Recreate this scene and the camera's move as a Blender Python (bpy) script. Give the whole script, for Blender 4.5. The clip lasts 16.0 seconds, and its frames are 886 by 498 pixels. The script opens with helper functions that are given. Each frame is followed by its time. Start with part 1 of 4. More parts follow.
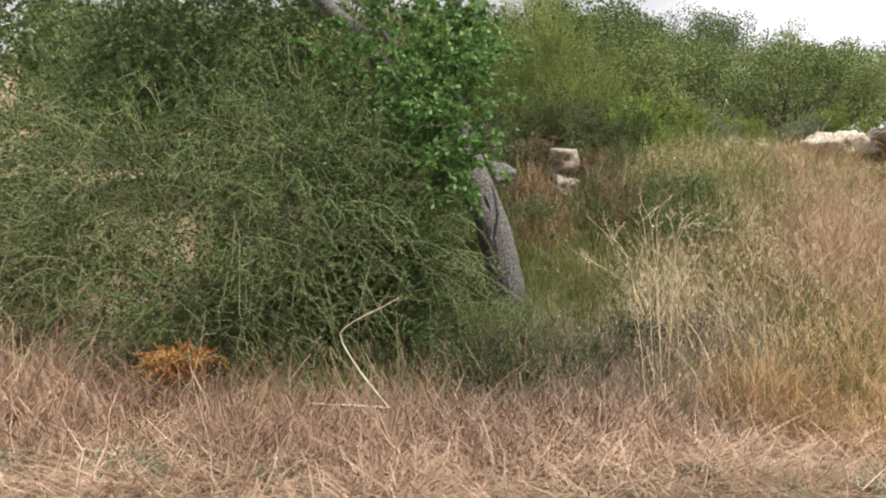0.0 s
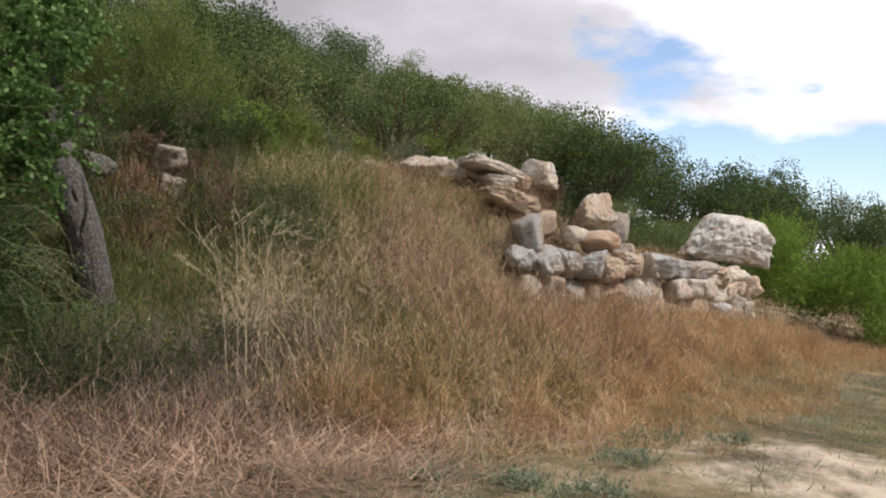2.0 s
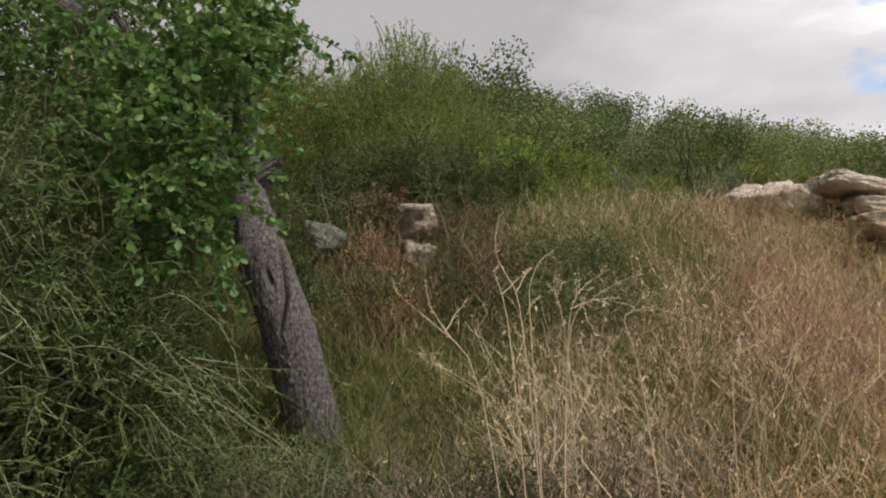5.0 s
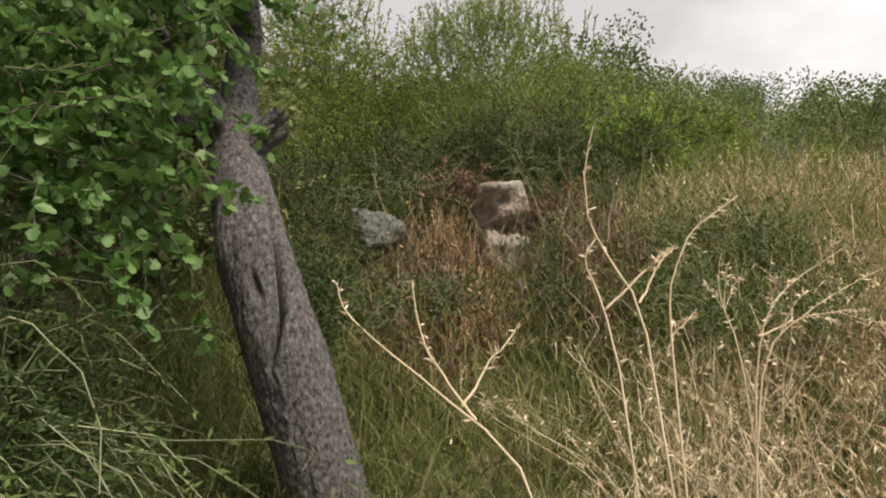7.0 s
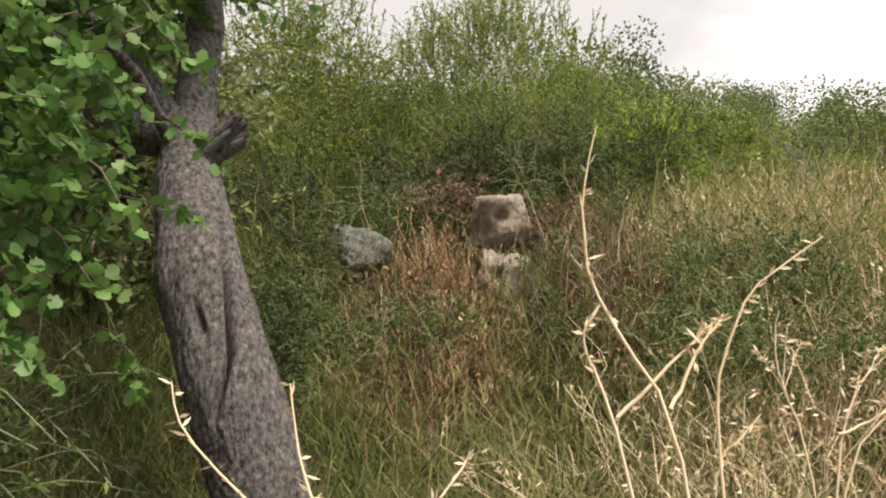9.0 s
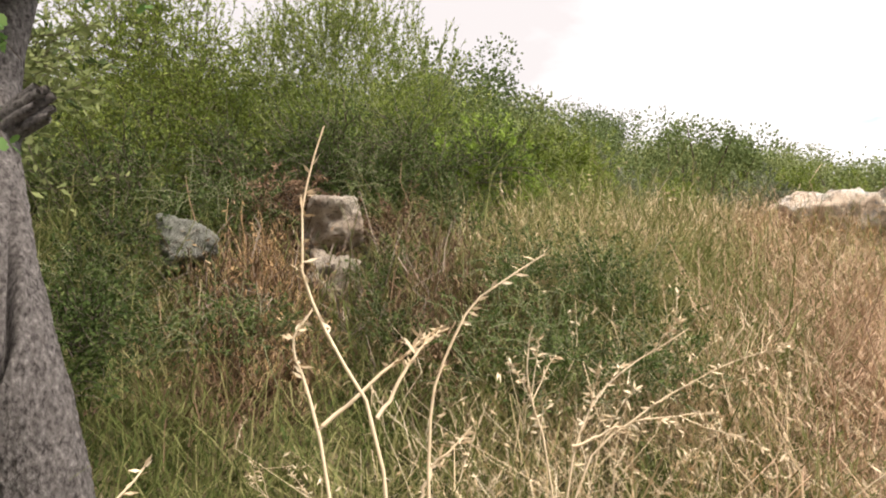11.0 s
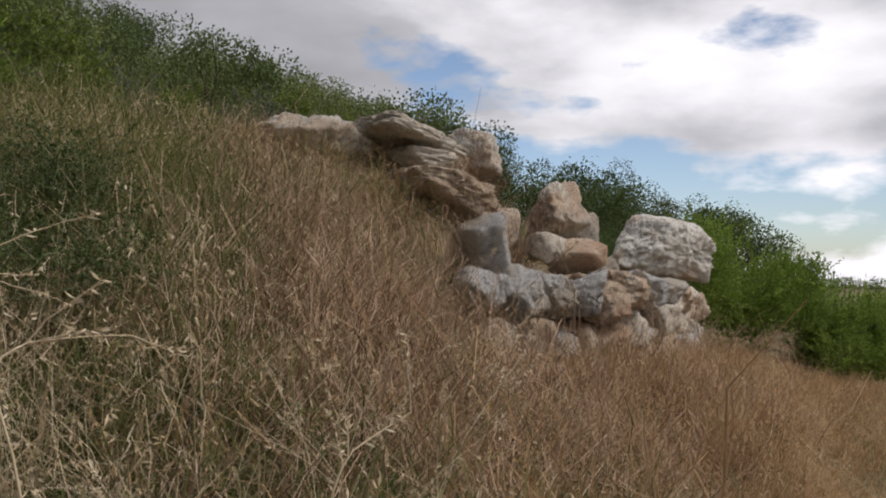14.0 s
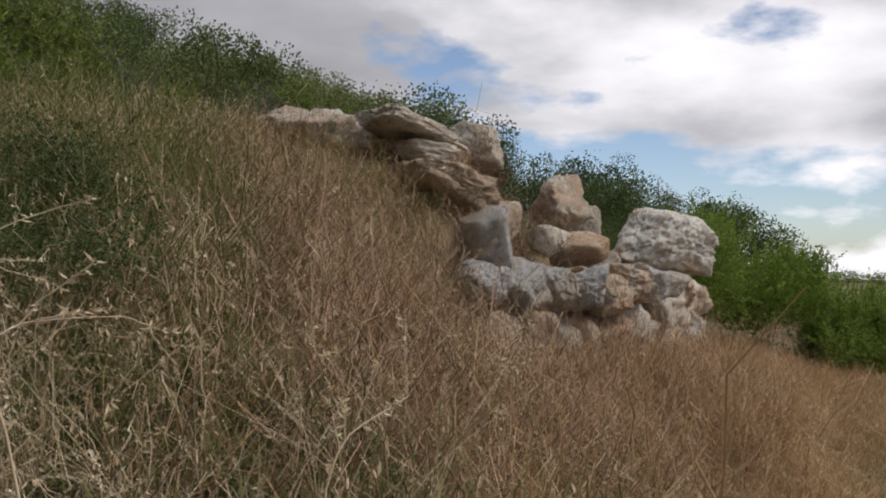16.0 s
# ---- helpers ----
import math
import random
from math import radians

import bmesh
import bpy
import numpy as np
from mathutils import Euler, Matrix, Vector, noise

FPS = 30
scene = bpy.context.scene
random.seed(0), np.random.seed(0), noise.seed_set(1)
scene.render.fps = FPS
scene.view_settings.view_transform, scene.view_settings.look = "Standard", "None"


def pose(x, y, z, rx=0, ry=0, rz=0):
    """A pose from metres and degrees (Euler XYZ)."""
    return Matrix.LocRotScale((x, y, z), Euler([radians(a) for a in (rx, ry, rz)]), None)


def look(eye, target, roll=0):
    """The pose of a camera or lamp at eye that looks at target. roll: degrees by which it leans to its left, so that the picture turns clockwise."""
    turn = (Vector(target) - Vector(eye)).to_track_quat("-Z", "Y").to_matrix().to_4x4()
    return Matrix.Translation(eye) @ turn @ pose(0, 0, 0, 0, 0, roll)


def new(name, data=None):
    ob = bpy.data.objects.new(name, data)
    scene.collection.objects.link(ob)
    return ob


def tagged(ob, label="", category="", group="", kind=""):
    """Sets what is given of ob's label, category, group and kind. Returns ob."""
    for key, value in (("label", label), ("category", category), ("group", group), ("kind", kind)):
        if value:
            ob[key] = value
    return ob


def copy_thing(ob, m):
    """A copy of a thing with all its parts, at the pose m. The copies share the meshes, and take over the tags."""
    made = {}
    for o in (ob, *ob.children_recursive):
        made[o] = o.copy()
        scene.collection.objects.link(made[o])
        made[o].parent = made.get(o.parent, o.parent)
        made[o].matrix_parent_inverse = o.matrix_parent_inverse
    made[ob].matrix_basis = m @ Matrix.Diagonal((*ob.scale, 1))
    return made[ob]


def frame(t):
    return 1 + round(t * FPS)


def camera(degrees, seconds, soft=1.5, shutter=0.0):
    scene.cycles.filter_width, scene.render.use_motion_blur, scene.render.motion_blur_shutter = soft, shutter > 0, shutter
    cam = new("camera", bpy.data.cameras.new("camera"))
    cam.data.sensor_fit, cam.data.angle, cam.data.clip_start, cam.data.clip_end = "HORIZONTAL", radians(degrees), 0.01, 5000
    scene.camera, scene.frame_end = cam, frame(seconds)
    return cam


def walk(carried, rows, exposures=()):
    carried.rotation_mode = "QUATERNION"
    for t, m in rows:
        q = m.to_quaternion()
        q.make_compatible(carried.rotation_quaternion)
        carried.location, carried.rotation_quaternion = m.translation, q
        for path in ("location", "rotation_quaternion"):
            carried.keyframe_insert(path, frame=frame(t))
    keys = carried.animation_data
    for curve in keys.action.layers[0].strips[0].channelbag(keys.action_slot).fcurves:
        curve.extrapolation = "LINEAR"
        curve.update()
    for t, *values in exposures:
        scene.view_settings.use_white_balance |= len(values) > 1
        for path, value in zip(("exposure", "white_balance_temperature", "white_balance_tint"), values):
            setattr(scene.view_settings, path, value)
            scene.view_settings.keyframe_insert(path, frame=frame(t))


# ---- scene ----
cam = camera(57.0, 16.0, soft=2.0)
METRES, EYE, TILT, LEAN, TURN = 6.0, 1.55, 0.0, 0.0, 0.0
ROWS = [
    (0.0, 0.0, 0.0, 0.0, 0.0, 0.0, 0.0),
    (0.5, 0.013, -0.0065, 0.0015, -10.78, 0.39, -1.14),
    (1.0, 0.0207, -0.0187, 0.0018, -19.58, 0.42, -0.88),
    (1.5, 0.0294, -0.0223, 0.0031, -24.64, 0.38, -0.37),
    (2.0, 0.0418, -0.0149, 0.0017, -25.61, 0.93, -2.72),
    (2.5, 0.0525, 0.0438, -0.0066, -21.0, 1.1, 0.01),
    (3.0, 0.0587, 0.1294, -0.0024, -17.22, 2.93, 0.78),
    (3.5, 0.0854, 0.2195, -0.0034, -14.92, 4.79, -2.6),
    (4.0, 0.1049, 0.2978, -0.0011, -11.09, 5.3, -0.57),
    (6.5, 0.1895, 0.6776, 0.022, -0.91, 6.89, 1.35),
    (7.0, 0.1988, 0.7361, 0.0261, 2.3, 6.88, 2.51),
    (7.5, 0.2009, 0.791, 0.0367, 2.32, 7.27, 1.47),
    (8.0, 0.2069, 0.811, 0.0442, 2.99, 7.31, 2.42),
    (10.5, 0.2215, 0.8166, 0.0455, 0.65, 7.93, 0.11),
    (11.0, 0.235, 0.8177, 0.0452, -7.54, 7.56, -0.05),
    (11.5, 0.2453, 0.815, 0.0428, -16.46, 6.46, -0.45),
    (12.0, 0.2547, 0.8094, 0.0408, -23.99, 5.22, -0.66),
    (12.5, 0.2623, 0.8, 0.0391, -29.67, 4.13, -0.73),
    (13.0, 0.2676, 0.7901, 0.0368, -34.71, 3.23, -0.49),
    (13.5, 0.2702, 0.7846, 0.0341, -37.82, 2.44, -1.16),
    (14.0, 0.2724, 0.7798, 0.0333, -39.92, 2.01, -1.07),
    (14.5, 0.2732, 0.776, 0.0322, -41.25, 1.77, -0.69),
    (15.0, 0.2726, 0.7754, 0.0312, -40.91, 1.65, -0.49),
    (15.5, 0.2728, 0.7782, 0.0312, -39.64, 1.65, -1.0),
    (16.0, 0.274, 0.7794, 0.0306, -39.72, 1.67, -0.91),
]
EXPOSURES = [(0.0, 1.22, 6550, 12), (0.5, 1.24, 6550, 13), (1.0, 1.02, 6550, 15), (2.0, 0.36, 6500, 16), (3.5, 0.22, 6500, 16), (4.2, 0.28, 6600, 15), (6.5, 0.76, 6900, 14), (8.0, 1.12, 7050, 14), (10.5, 1.32, 7100, 16), (11.0, 1.36, 7000, 17), (11.5, 0.95, 6950, 16), (12.2, 0.45, 6700, 16), (13.0, -0.05, 6500, 15), (14.5, -0.27, 6400, 15), (16.0, -0.29, 6400, 15)]
walk(cam, [(t, pose(0, 0, EYE, TILT, LEAN, TURN) @ pose(METRES * x, METRES * y, METRES * z, 90 + pitch, roll, yaw)) for t, x, y, z, yaw, pitch, roll in ROWS], EXPOSURES)

# ---- world, sun ----
world = bpy.data.worlds.new("world")
scene.world = world
world.use_nodes = True


def sky_nodes():
    nt = world.node_tree
    nt.nodes.clear()
    N, L = nt.nodes.new, nt.links.new
    out, bg = N("ShaderNodeOutputWorld"), N("ShaderNodeBackground")
    sky = N("ShaderNodeTexSky")
    sky.sky_type, sky.sun_disc = "NISHITA", False
    sky.sun_elevation, sky.sun_rotation = radians(48), radians(215)
    gain = N("ShaderNodeVectorMath")
    gain.operation, gain.inputs[3].default_value = "SCALE", 0.13
    L(sky.outputs[0], gain.inputs[0])
    tc, sep = N("ShaderNodeTexCoord"), N("ShaderNodeSeparateXYZ")
    L(tc.outputs["Generated"], sep.inputs[0])

    def op(kind, a, b, c=0.0):
        n = N("ShaderNodeMath")
        n.operation = kind
        for i, v in enumerate((a, b, c)):
            if isinstance(v, (int, float)):
                n.inputs[i].default_value = v
            else:
                L(v, n.inputs[i])
        return n.outputs[0]

    flat = N("ShaderNodeVectorMath")
    flat.operation, flat.inputs[1].default_value = "MULTIPLY", (1.0, 1.0, 2.6)
    L(tc.outputs["Generated"], flat.inputs[0])

    def noise_at(scale, shift, detail, rough):
        m, t = N("ShaderNodeMapping"), N("ShaderNodeTexNoise")
        m.inputs["Location"].default_value = shift
        L(flat.outputs[0], m.inputs[0])
        L(m.outputs[0], t.inputs["Vector"])
        t.inputs["Scale"].default_value, t.inputs["Detail"].default_value = scale, detail
        t.inputs["Roughness"].default_value = rough
        return t.outputs["Fac"]

    def ramp(src, stops):
        r = N("ShaderNodeValToRGB")
        L(src, r.inputs[0])
        while len(r.color_ramp.elements) < len(stops):
            r.color_ramp.elements.new(0.5)
        for e, (p, c) in zip(r.color_ramp.elements, stops):
            e.position, e.color = p, (*c, 1)
        return r.outputs[0]

    west = op("MULTIPLY_ADD", op("MAXIMUM", op("ADD", op("MULTIPLY", sep.outputs[0], -1.0), 0.62), 0.0), 0.30)
    # the break of blue between the clouds to the north-east
    gap = N("ShaderNodeVectorMath")
    gap.operation, gap.inputs[1].default_value = "DOT_PRODUCT", (0.714, 0.681, 0.16)
    L(tc.outputs["Generated"], gap.inputs[0])
    west = op("SUBTRACT", west, op("MULTIPLY", op("MAXIMUM", op("SUBTRACT", gap.outputs["Value"], 0.981), 0.0), 6.0))
    cover = ramp(op("ADD", noise_at(2.4, CLOUD_SHIFT, 8, 0.52), west), [(0.41, (0, 0, 0)), (0.46, (1, 1, 1))])
    tone = ramp(op("ADD", noise_at(3.0, (3.1, 7.7, 0), 8, 0.52), op("SUBTRACT", op("MULTIPLY", op("SUBTRACT", 0.17, sep.outputs[2]), 0.7), op("MULTIPLY", op("MAXIMUM", op("SUBTRACT", 0.62, sep.outputs[0]), 0.0), 1.0))), [(0.02, (0.36, 0.365, 0.375)), (0.34, (0.60, 0.61, 0.63)), (0.44, (0.86, 0.865, 0.875)), (0.52, (1.06, 1.06, 1.07)), (0.62, (1.25, 1.25, 1.25))])
    mix = N("ShaderNodeMix")
    mix.data_type = "RGBA"
    L(cover, mix.inputs["Factor"])
    L(gain.outputs[0], mix.inputs[6])
    L(tone, mix.inputs[7])
    L(mix.outputs[2], bg.inputs[0])
    bg.inputs[1].default_value = 1.0
    L(bg.outputs[0], out.inputs[0])


CLOUD_SHIFT = (1.3, 0.4, 0.0)
sky_nodes()
sun = new("sun", bpy.data.lights.new("sun", "SUN"))
sun.data.energy, sun.data.angle, sun.data.color = 2.6, radians(25), (1.0, 0.94, 0.84)
sun.matrix_world = look((0, 0, 0), (math.sin(radians(35)) * -1.0, 0.55, -1.1))


# ---- materials ----
def material(name, stops, scale=4.0, rough=0.8, island=0.5, bump=0.0, bump_scale=60.0, translucent=0.0, spec=0.25, detail=6.0, thing=0.0, squash=1.0):
    """Colour from noise at two scales, mixed with a value of each loose piece."""
    m = bpy.data.materials.new(name)
    m.use_nodes = True
    nt = m.node_tree
    N, L = nt.nodes.new, nt.links.new
    b = nt.nodes["Principled BSDF"]
    b.inputs["Roughness"].default_value = rough
    b.inputs["Specular IOR Level"].default_value = spec
    tc, tex, geo = N("ShaderNodeTexCoord"), N("ShaderNodeTexNoise"), N("ShaderNodeNewGeometry")
    grain = N("ShaderNodeVectorMath")
    grain.operation = "MULTIPLY"
    grain.inputs[1].default_value = (1, 1, squash)
    L(geo.outputs["Position"], grain.inputs[0])
    L(grain.outputs[0], tex.inputs["Vector"])
    tex.inputs["Scale"].default_value, tex.inputs["Detail"].default_value = scale, detail
    tex.inputs["Roughness"].default_value = 0.62
    stretch = N("ShaderNodeMapRange")
    L(tex.outputs["Fac"], stretch.inputs[0])
    stretch.inputs[1].default_value, stretch.inputs[2].default_value = 0.28, 0.72
    fac = N("ShaderNodeMix")
    fac.data_type = "FLOAT"
    fac.inputs[0].default_value = island
    L(stretch.outputs[0], fac.inputs[2])
    L(geo.outputs["Random Per Island"], fac.inputs[3])
    src = fac.outputs[0]
    if thing:
        info, f2 = N("ShaderNodeObjectInfo"), N("ShaderNodeMix")
        f2.data_type = "FLOAT"
        f2.inputs[0].default_value = thing
        L(src, f2.inputs[2])
        L(info.outputs["Random"], f2.inputs[3])
        src = f2.outputs[0]
    r = N("ShaderNodeValToRGB")
    L(src, r.inputs[0])
    while len(r.color_ramp.elements) < len(stops):
        r.color_ramp.elements.new(0.5)
    for e, (p, c) in zip(r.color_ramp.elements, stops):
        e.position, e.color = p, (*c, 1)
    L(r.outputs[0], b.inputs["Base Color"])
    if bump:
        t2, bp = N("ShaderNodeTexNoise"), N("ShaderNodeBump")
        L(grain.outputs[0], t2.inputs["Vector"])
        t2.inputs["Scale"].default_value, t2.inputs["Detail"].default_value = bump_scale, 8
        t2.inputs["Roughness"].default_value = 0.7
        bp.inputs["Strength"].default_value, bp.inputs["Distance"].default_value = bump, 0.02
        L(t2.outputs["Fac"], bp.inputs["Height"])
        L(bp.outputs[0], b.inputs["Normal"])
    if translucent:
        tr, mx = N("ShaderNodeBsdfTranslucent"), N("ShaderNodeMixShader")
        L(r.outputs[0], tr.inputs[0])
        mx.inputs[0].default_value = translucent
        L(b.outputs[0], mx.inputs[1])
        L(tr.outputs[0], mx.inputs[2])
        L(mx.outputs[0], nt.nodes["Material Output"].inputs[0])
    return m


STRAW = material("straw", [(0.10, (0.17, 0.115, 0.058)), (0.36, (0.42, 0.27, 0.14)), (0.60, (0.60, 0.42, 0.225)), (0.90, (0.82, 0.69, 0.48))], 2.2, island=0.4, translucent=0.25, squash=0.3)
TANGLE = material("red_brown_stems", [(0.12, (0.13, 0.085, 0.057)), (0.5, (0.46, 0.315, 0.21)), (0.88, (0.74, 0.57, 0.42))], 2.5, island=0.4, squash=0.4)
HAY = material("fallen_hay", [(0.1, (0.19, 0.12, 0.085)), (0.5, (0.43, 0.295, 0.205)), (0.9, (0.72, 0.55, 0.41))], 2.0)
GREEN_GRASS = material("green_grass", [(0.1, (0.06, 0.088, 0.022)), (0.45, (0.16, 0.19, 0.058)), (0.9, (0.44, 0.40, 0.20))], 1.0, translucent=0.3)
TRACK_GRASS = material("short_track_grass", [(0.15, (0.12, 0.17, 0.06)), (0.45, (0.26, 0.27, 0.13)), (0.85, (0.52, 0.41, 0.26))], 1.1, island=0.4, translucent=0.2)
WEED = material("grey_green_weed", [(0.1, (0.15, 0.20, 0.12)), (0.9, (0.36, 0.41, 0.29))], 4.0, translucent=0.2)
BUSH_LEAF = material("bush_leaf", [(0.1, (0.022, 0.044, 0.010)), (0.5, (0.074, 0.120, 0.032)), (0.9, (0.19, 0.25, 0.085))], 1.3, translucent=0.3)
BUSH_TWIG = material("bush_twig", [(0.1, (0.07, 0.08, 0.04)), (0.9, (0.32, 0.34, 0.20))], 3.0)
BRUSH = material("grey_dead_brush", [(0.1, (0.08, 0.065, 0.055)), (0.5, (0.20, 0.16, 0.13)), (0.9, (0.42, 0.35, 0.29))], 3.0)
FERN = material("rusty_fern", [(0.1, (0.22, 0.11, 0.04)), (0.9, (0.48, 0.26, 0.09))], 5.0, translucent=0.2)
OAK_LEAF = material("broad_leaf", [(0.1, (0.045, 0.105, 0.026)), (0.5, (0.105, 0.215, 0.052)), (0.9, (0.22, 0.36, 0.115))], 2.5, rough=0.5, translucent=0.35, spec=0.4)
BROOM = material("broom_leaf", [(0.1, (0.085, 0.125, 0.018)), (0.5, (0.19, 0.26, 0.05)), (0.9, (0.36, 0.42, 0.12))], 1.4, translucent=0.3)
LENTISK = material("bright_shrub_leaf", [(0.1, (0.11, 0.19, 0.02)), (0.5, (0.23, 0.35, 0.055)), (0.9, (0.40, 0.53, 0.13))], 1.4, translucent=0.3)
WOOD_LEAF = material("woodland_leaf", [(0.1, (0.052, 0.085, 0.030)), (0.5, (0.135, 0.185, 0.066)), (0.9, (0.31, 0.35, 0.15))], 0.5, translucent=0.25, thing=0.5)
PALE_LEAF = material("silvery_leaf", [(0.1, (0.10, 0.13, 0.08)), (0.9, (0.26, 0.29, 0.20))], 0.7, translucent=0.2)
BARK = material("grey_bark", [(0.20, (0.050, 0.045, 0.044)), (0.40, (0.125, 0.116, 0.113)), (0.65, (0.185, 0.174, 0.170)), (0.90, (0.31, 0.295, 0.285))], 62.0, rough=0.95, island=0.0, bump=1.0, bump_scale=110.0, squash=0.7, detail=14.0)
DARK_BARK = material("dark_bark", [(0.1, (0.05, 0.04, 0.03)), (0.9, (0.20, 0.17, 0.13))], 9.0, rough=0.95, island=0.0, bump=0.7)
BLOND = material("blond_oats", [(0.12, (0.32, 0.22, 0.12)), (0.5, (0.66, 0.52, 0.33)), (0.88, (0.88, 0.77, 0.57))], 2.2, island=0.5, translucent=0.2)
DEAD_LEAF = material("withered_red_brown_leaf", [(0.1, (0.075, 0.045, 0.028)), (0.5, (0.19, 0.12, 0.075)), (0.9, (0.38, 0.27, 0.175))], 3.0, translucent=0.15)
LEFT_BRUSH = material("brown_brush", [(0.1, (0.12, 0.075, 0.052)), (0.5, (0.31, 0.20, 0.14)), (0.9, (0.56, 0.42, 0.31))], 2.4)
DEAD_WOOD = material("bleached_wood", [(0.1, (0.34, 0.29, 0.22)), (0.9, (0.68, 0.63, 0.53))], 14.0, rough=0.8, island=0.2)
STALK = material("pale_dry_stalk", [(0.1, (0.42, 0.32, 0.20)), (0.5, (0.62, 0.51, 0.35)), (0.9, (0.80, 0.71, 0.54))], 6.0, island=0.6)


def soil_material():
    """Earth with dead litter and green moss, bare pale sand where the track is worn."""
    m = material("earth_and_sand", [(0.15, (0.085, 0.07, 0.038)), (0.45, (0.16, 0.13, 0.072)), (0.75, (0.29, 0.23, 0.145))], 1.3, rough=0.95, island=0.0, bump=0.8, bump_scale=22)
    nt = m.node_tree
    N, L = nt.nodes.new, nt.links.new
    b = nt.nodes["Principled BSDF"]
    base = b.inputs["Base Color"].links[0].from_socket
    geo, d, t = N("ShaderNodeNewGeometry"), N("ShaderNodeVectorMath"), N("ShaderNodeTexNoise")
    d.operation = "DISTANCE"
    d.inputs[1].default_value = (5.6, 3.3, 0.1)
    L(geo.outputs["Position"], d.inputs[0])
    L(geo.outputs["Position"], t.inputs["Vector"])
    t.inputs["Scale"].default_value, t.inputs["Detail"].default_value, t.inputs["Roughness"].default_value = 1.6, 8, 0.7
    near, both, step, mix = N("ShaderNodeMapRange"), N("ShaderNodeMath"), N("ShaderNodeMapRange"), N("ShaderNodeMix")
    L(d.outputs["Value"], near.inputs[0])
    near.inputs[1].default_value, near.inputs[2].default_value = 3.2, 0.6
    both.operation = "MULTIPLY_ADD"
    L(near.outputs[0], both.inputs[0])
    both.inputs[1].default_value = 0.42
    L(t.outputs["Fac"], both.inputs[2])
    L(both.outputs[0], step.inputs[0])
    step.inputs[1].default_value, step.inputs[2].default_value = 0.72, 0.92
    mix.data_type = "RGBA"
    L(step.outputs[0], mix.inputs[0])
    L(base, mix.inputs[6])
    mix.inputs[7].default_value = (0.60, 0.51, 0.40, 1)
    L(mix.outputs[2], b.inputs["Base Color"])
    return m


SOIL = soil_material()


def stone_material(name, pale, mid, rust, lichen):
    """Weathered limestone: pale and rusty areas, dark lichen spots, pitted relief."""
    m = bpy.data.materials.new(name)
    m.use_nodes = True
    nt = m.node_tree
    N, L = nt.nodes.new, nt.links.new
    b = nt.nodes["Principled BSDF"]
    b.inputs["Roughness"].default_value, b.inputs["Specular IOR Level"].default_value = 0.92, 0.15
    geo, info = N("ShaderNodeNewGeometry"), N("ShaderNodeObjectInfo")

    def tex(scale, detail, rough=0.6):
        t = N("ShaderNodeTexNoise")
        L(geo.outputs["Position"], t.inputs["Vector"])
        t.inputs["Scale"].default_value, t.inputs["Detail"].default_value = scale, detail
        t.inputs["Roughness"].default_value = rough
        return t.outputs["Fac"]

    def step(src, lo, hi):
        r = N("ShaderNodeMapRange")
        r.interpolation_type = "SMOOTHSTEP"
        L(src, r.inputs[0])
        r.inputs[1].default_value, r.inputs[2].default_value = lo, hi
        return r.outputs[0]

    def mixed(fac, a, c):
        n = N("ShaderNodeMix")
        n.data_type = "RGBA"
        L(fac, n.inputs[0])
        for i, v in ((6, a), (7, c)):
            if isinstance(v, tuple):
                n.inputs[i].default_value = (*v, 1)
            else:
                L(v, n.inputs[i])
        return n.outputs[2]

    shift = N("ShaderNodeMath")
    shift.operation = "MULTIPLY_ADD"
    L(info.outputs["Random"], shift.inputs[0])
    shift.inputs[1].default_value = 0.30
    L(tex(2.2, 4), shift.inputs[2])
    col = mixed(step(tex(5, 6), 0.36, 0.64), pale, mid)
    col = mixed(step(shift.outputs[0], 0.62, 0.80), col, rust)
    col = mixed(step(tex(5.5, 12, 0.74), 0.53, 0.68), col, lichen)
    col = mixed(step(tex(17, 9, 0.80), 0.54, 0.64), col, tuple(v * 0.8 for v in lichen))
    col = mixed(step(tex(46, 6, 0.75), 0.55, 0.66), col, tuple(v * 0.4 for v in lichen))
    L(col, b.inputs["Base Color"])
    bp = N("ShaderNodeBump")
    bp.inputs["Strength"].default_value, bp.inputs["Distance"].default_value = 1.0, 0.045
    L(tex(21, 12, 0.8), bp.inputs["Height"])
    L(bp.outputs[0], b.inputs["Normal"])
    return m


STONE = stone_material("weathered_limestone", (0.84, 0.77, 0.66), (0.66, 0.58, 0.48), (0.66, 0.50, 0.37), (0.36, 0.35, 0.33))
WHITE_STONE = stone_material("white_limestone", (0.90, 0.88, 0.83), (0.80, 0.77, 0.71), (0.70, 0.58, 0.46), (0.44, 0.44, 0.44))
GREY_STONE = stone_material("grey_limestone", (0.72, 0.72, 0.71), (0.54, 0.54, 0.535), (0.52, 0.45, 0.37), (0.27, 0.27, 0.275))
# mossy grey, darkened further: the undergrowth's shade is put into the colour
SHADED_MOSSY_STONE = stone_material("shaded_mossy_limestone", (0.30, 0.31, 0.28), (0.20, 0.215, 0.185), (0.16, 0.16, 0.11), (0.09, 0.10, 0.08))
STAINED_STONE = stone_material("stained_limestone", (0.66, 0.60, 0.51), (0.42, 0.33, 0.26), (0.34, 0.22, 0.155), (0.20, 0.17, 0.15))
RUST_STONE = stone_material("rusty_limestone", (0.76, 0.63, 0.49), (0.63, 0.48, 0.35), (0.64, 0.44, 0.31), (0.33, 0.29, 0.26))

# ---- building helpers ----
rng = np.random.default_rng(7)


def lattice(seed):
    return np.random.default_rng(seed).random((64, 64))


LATTICE = lattice(3)


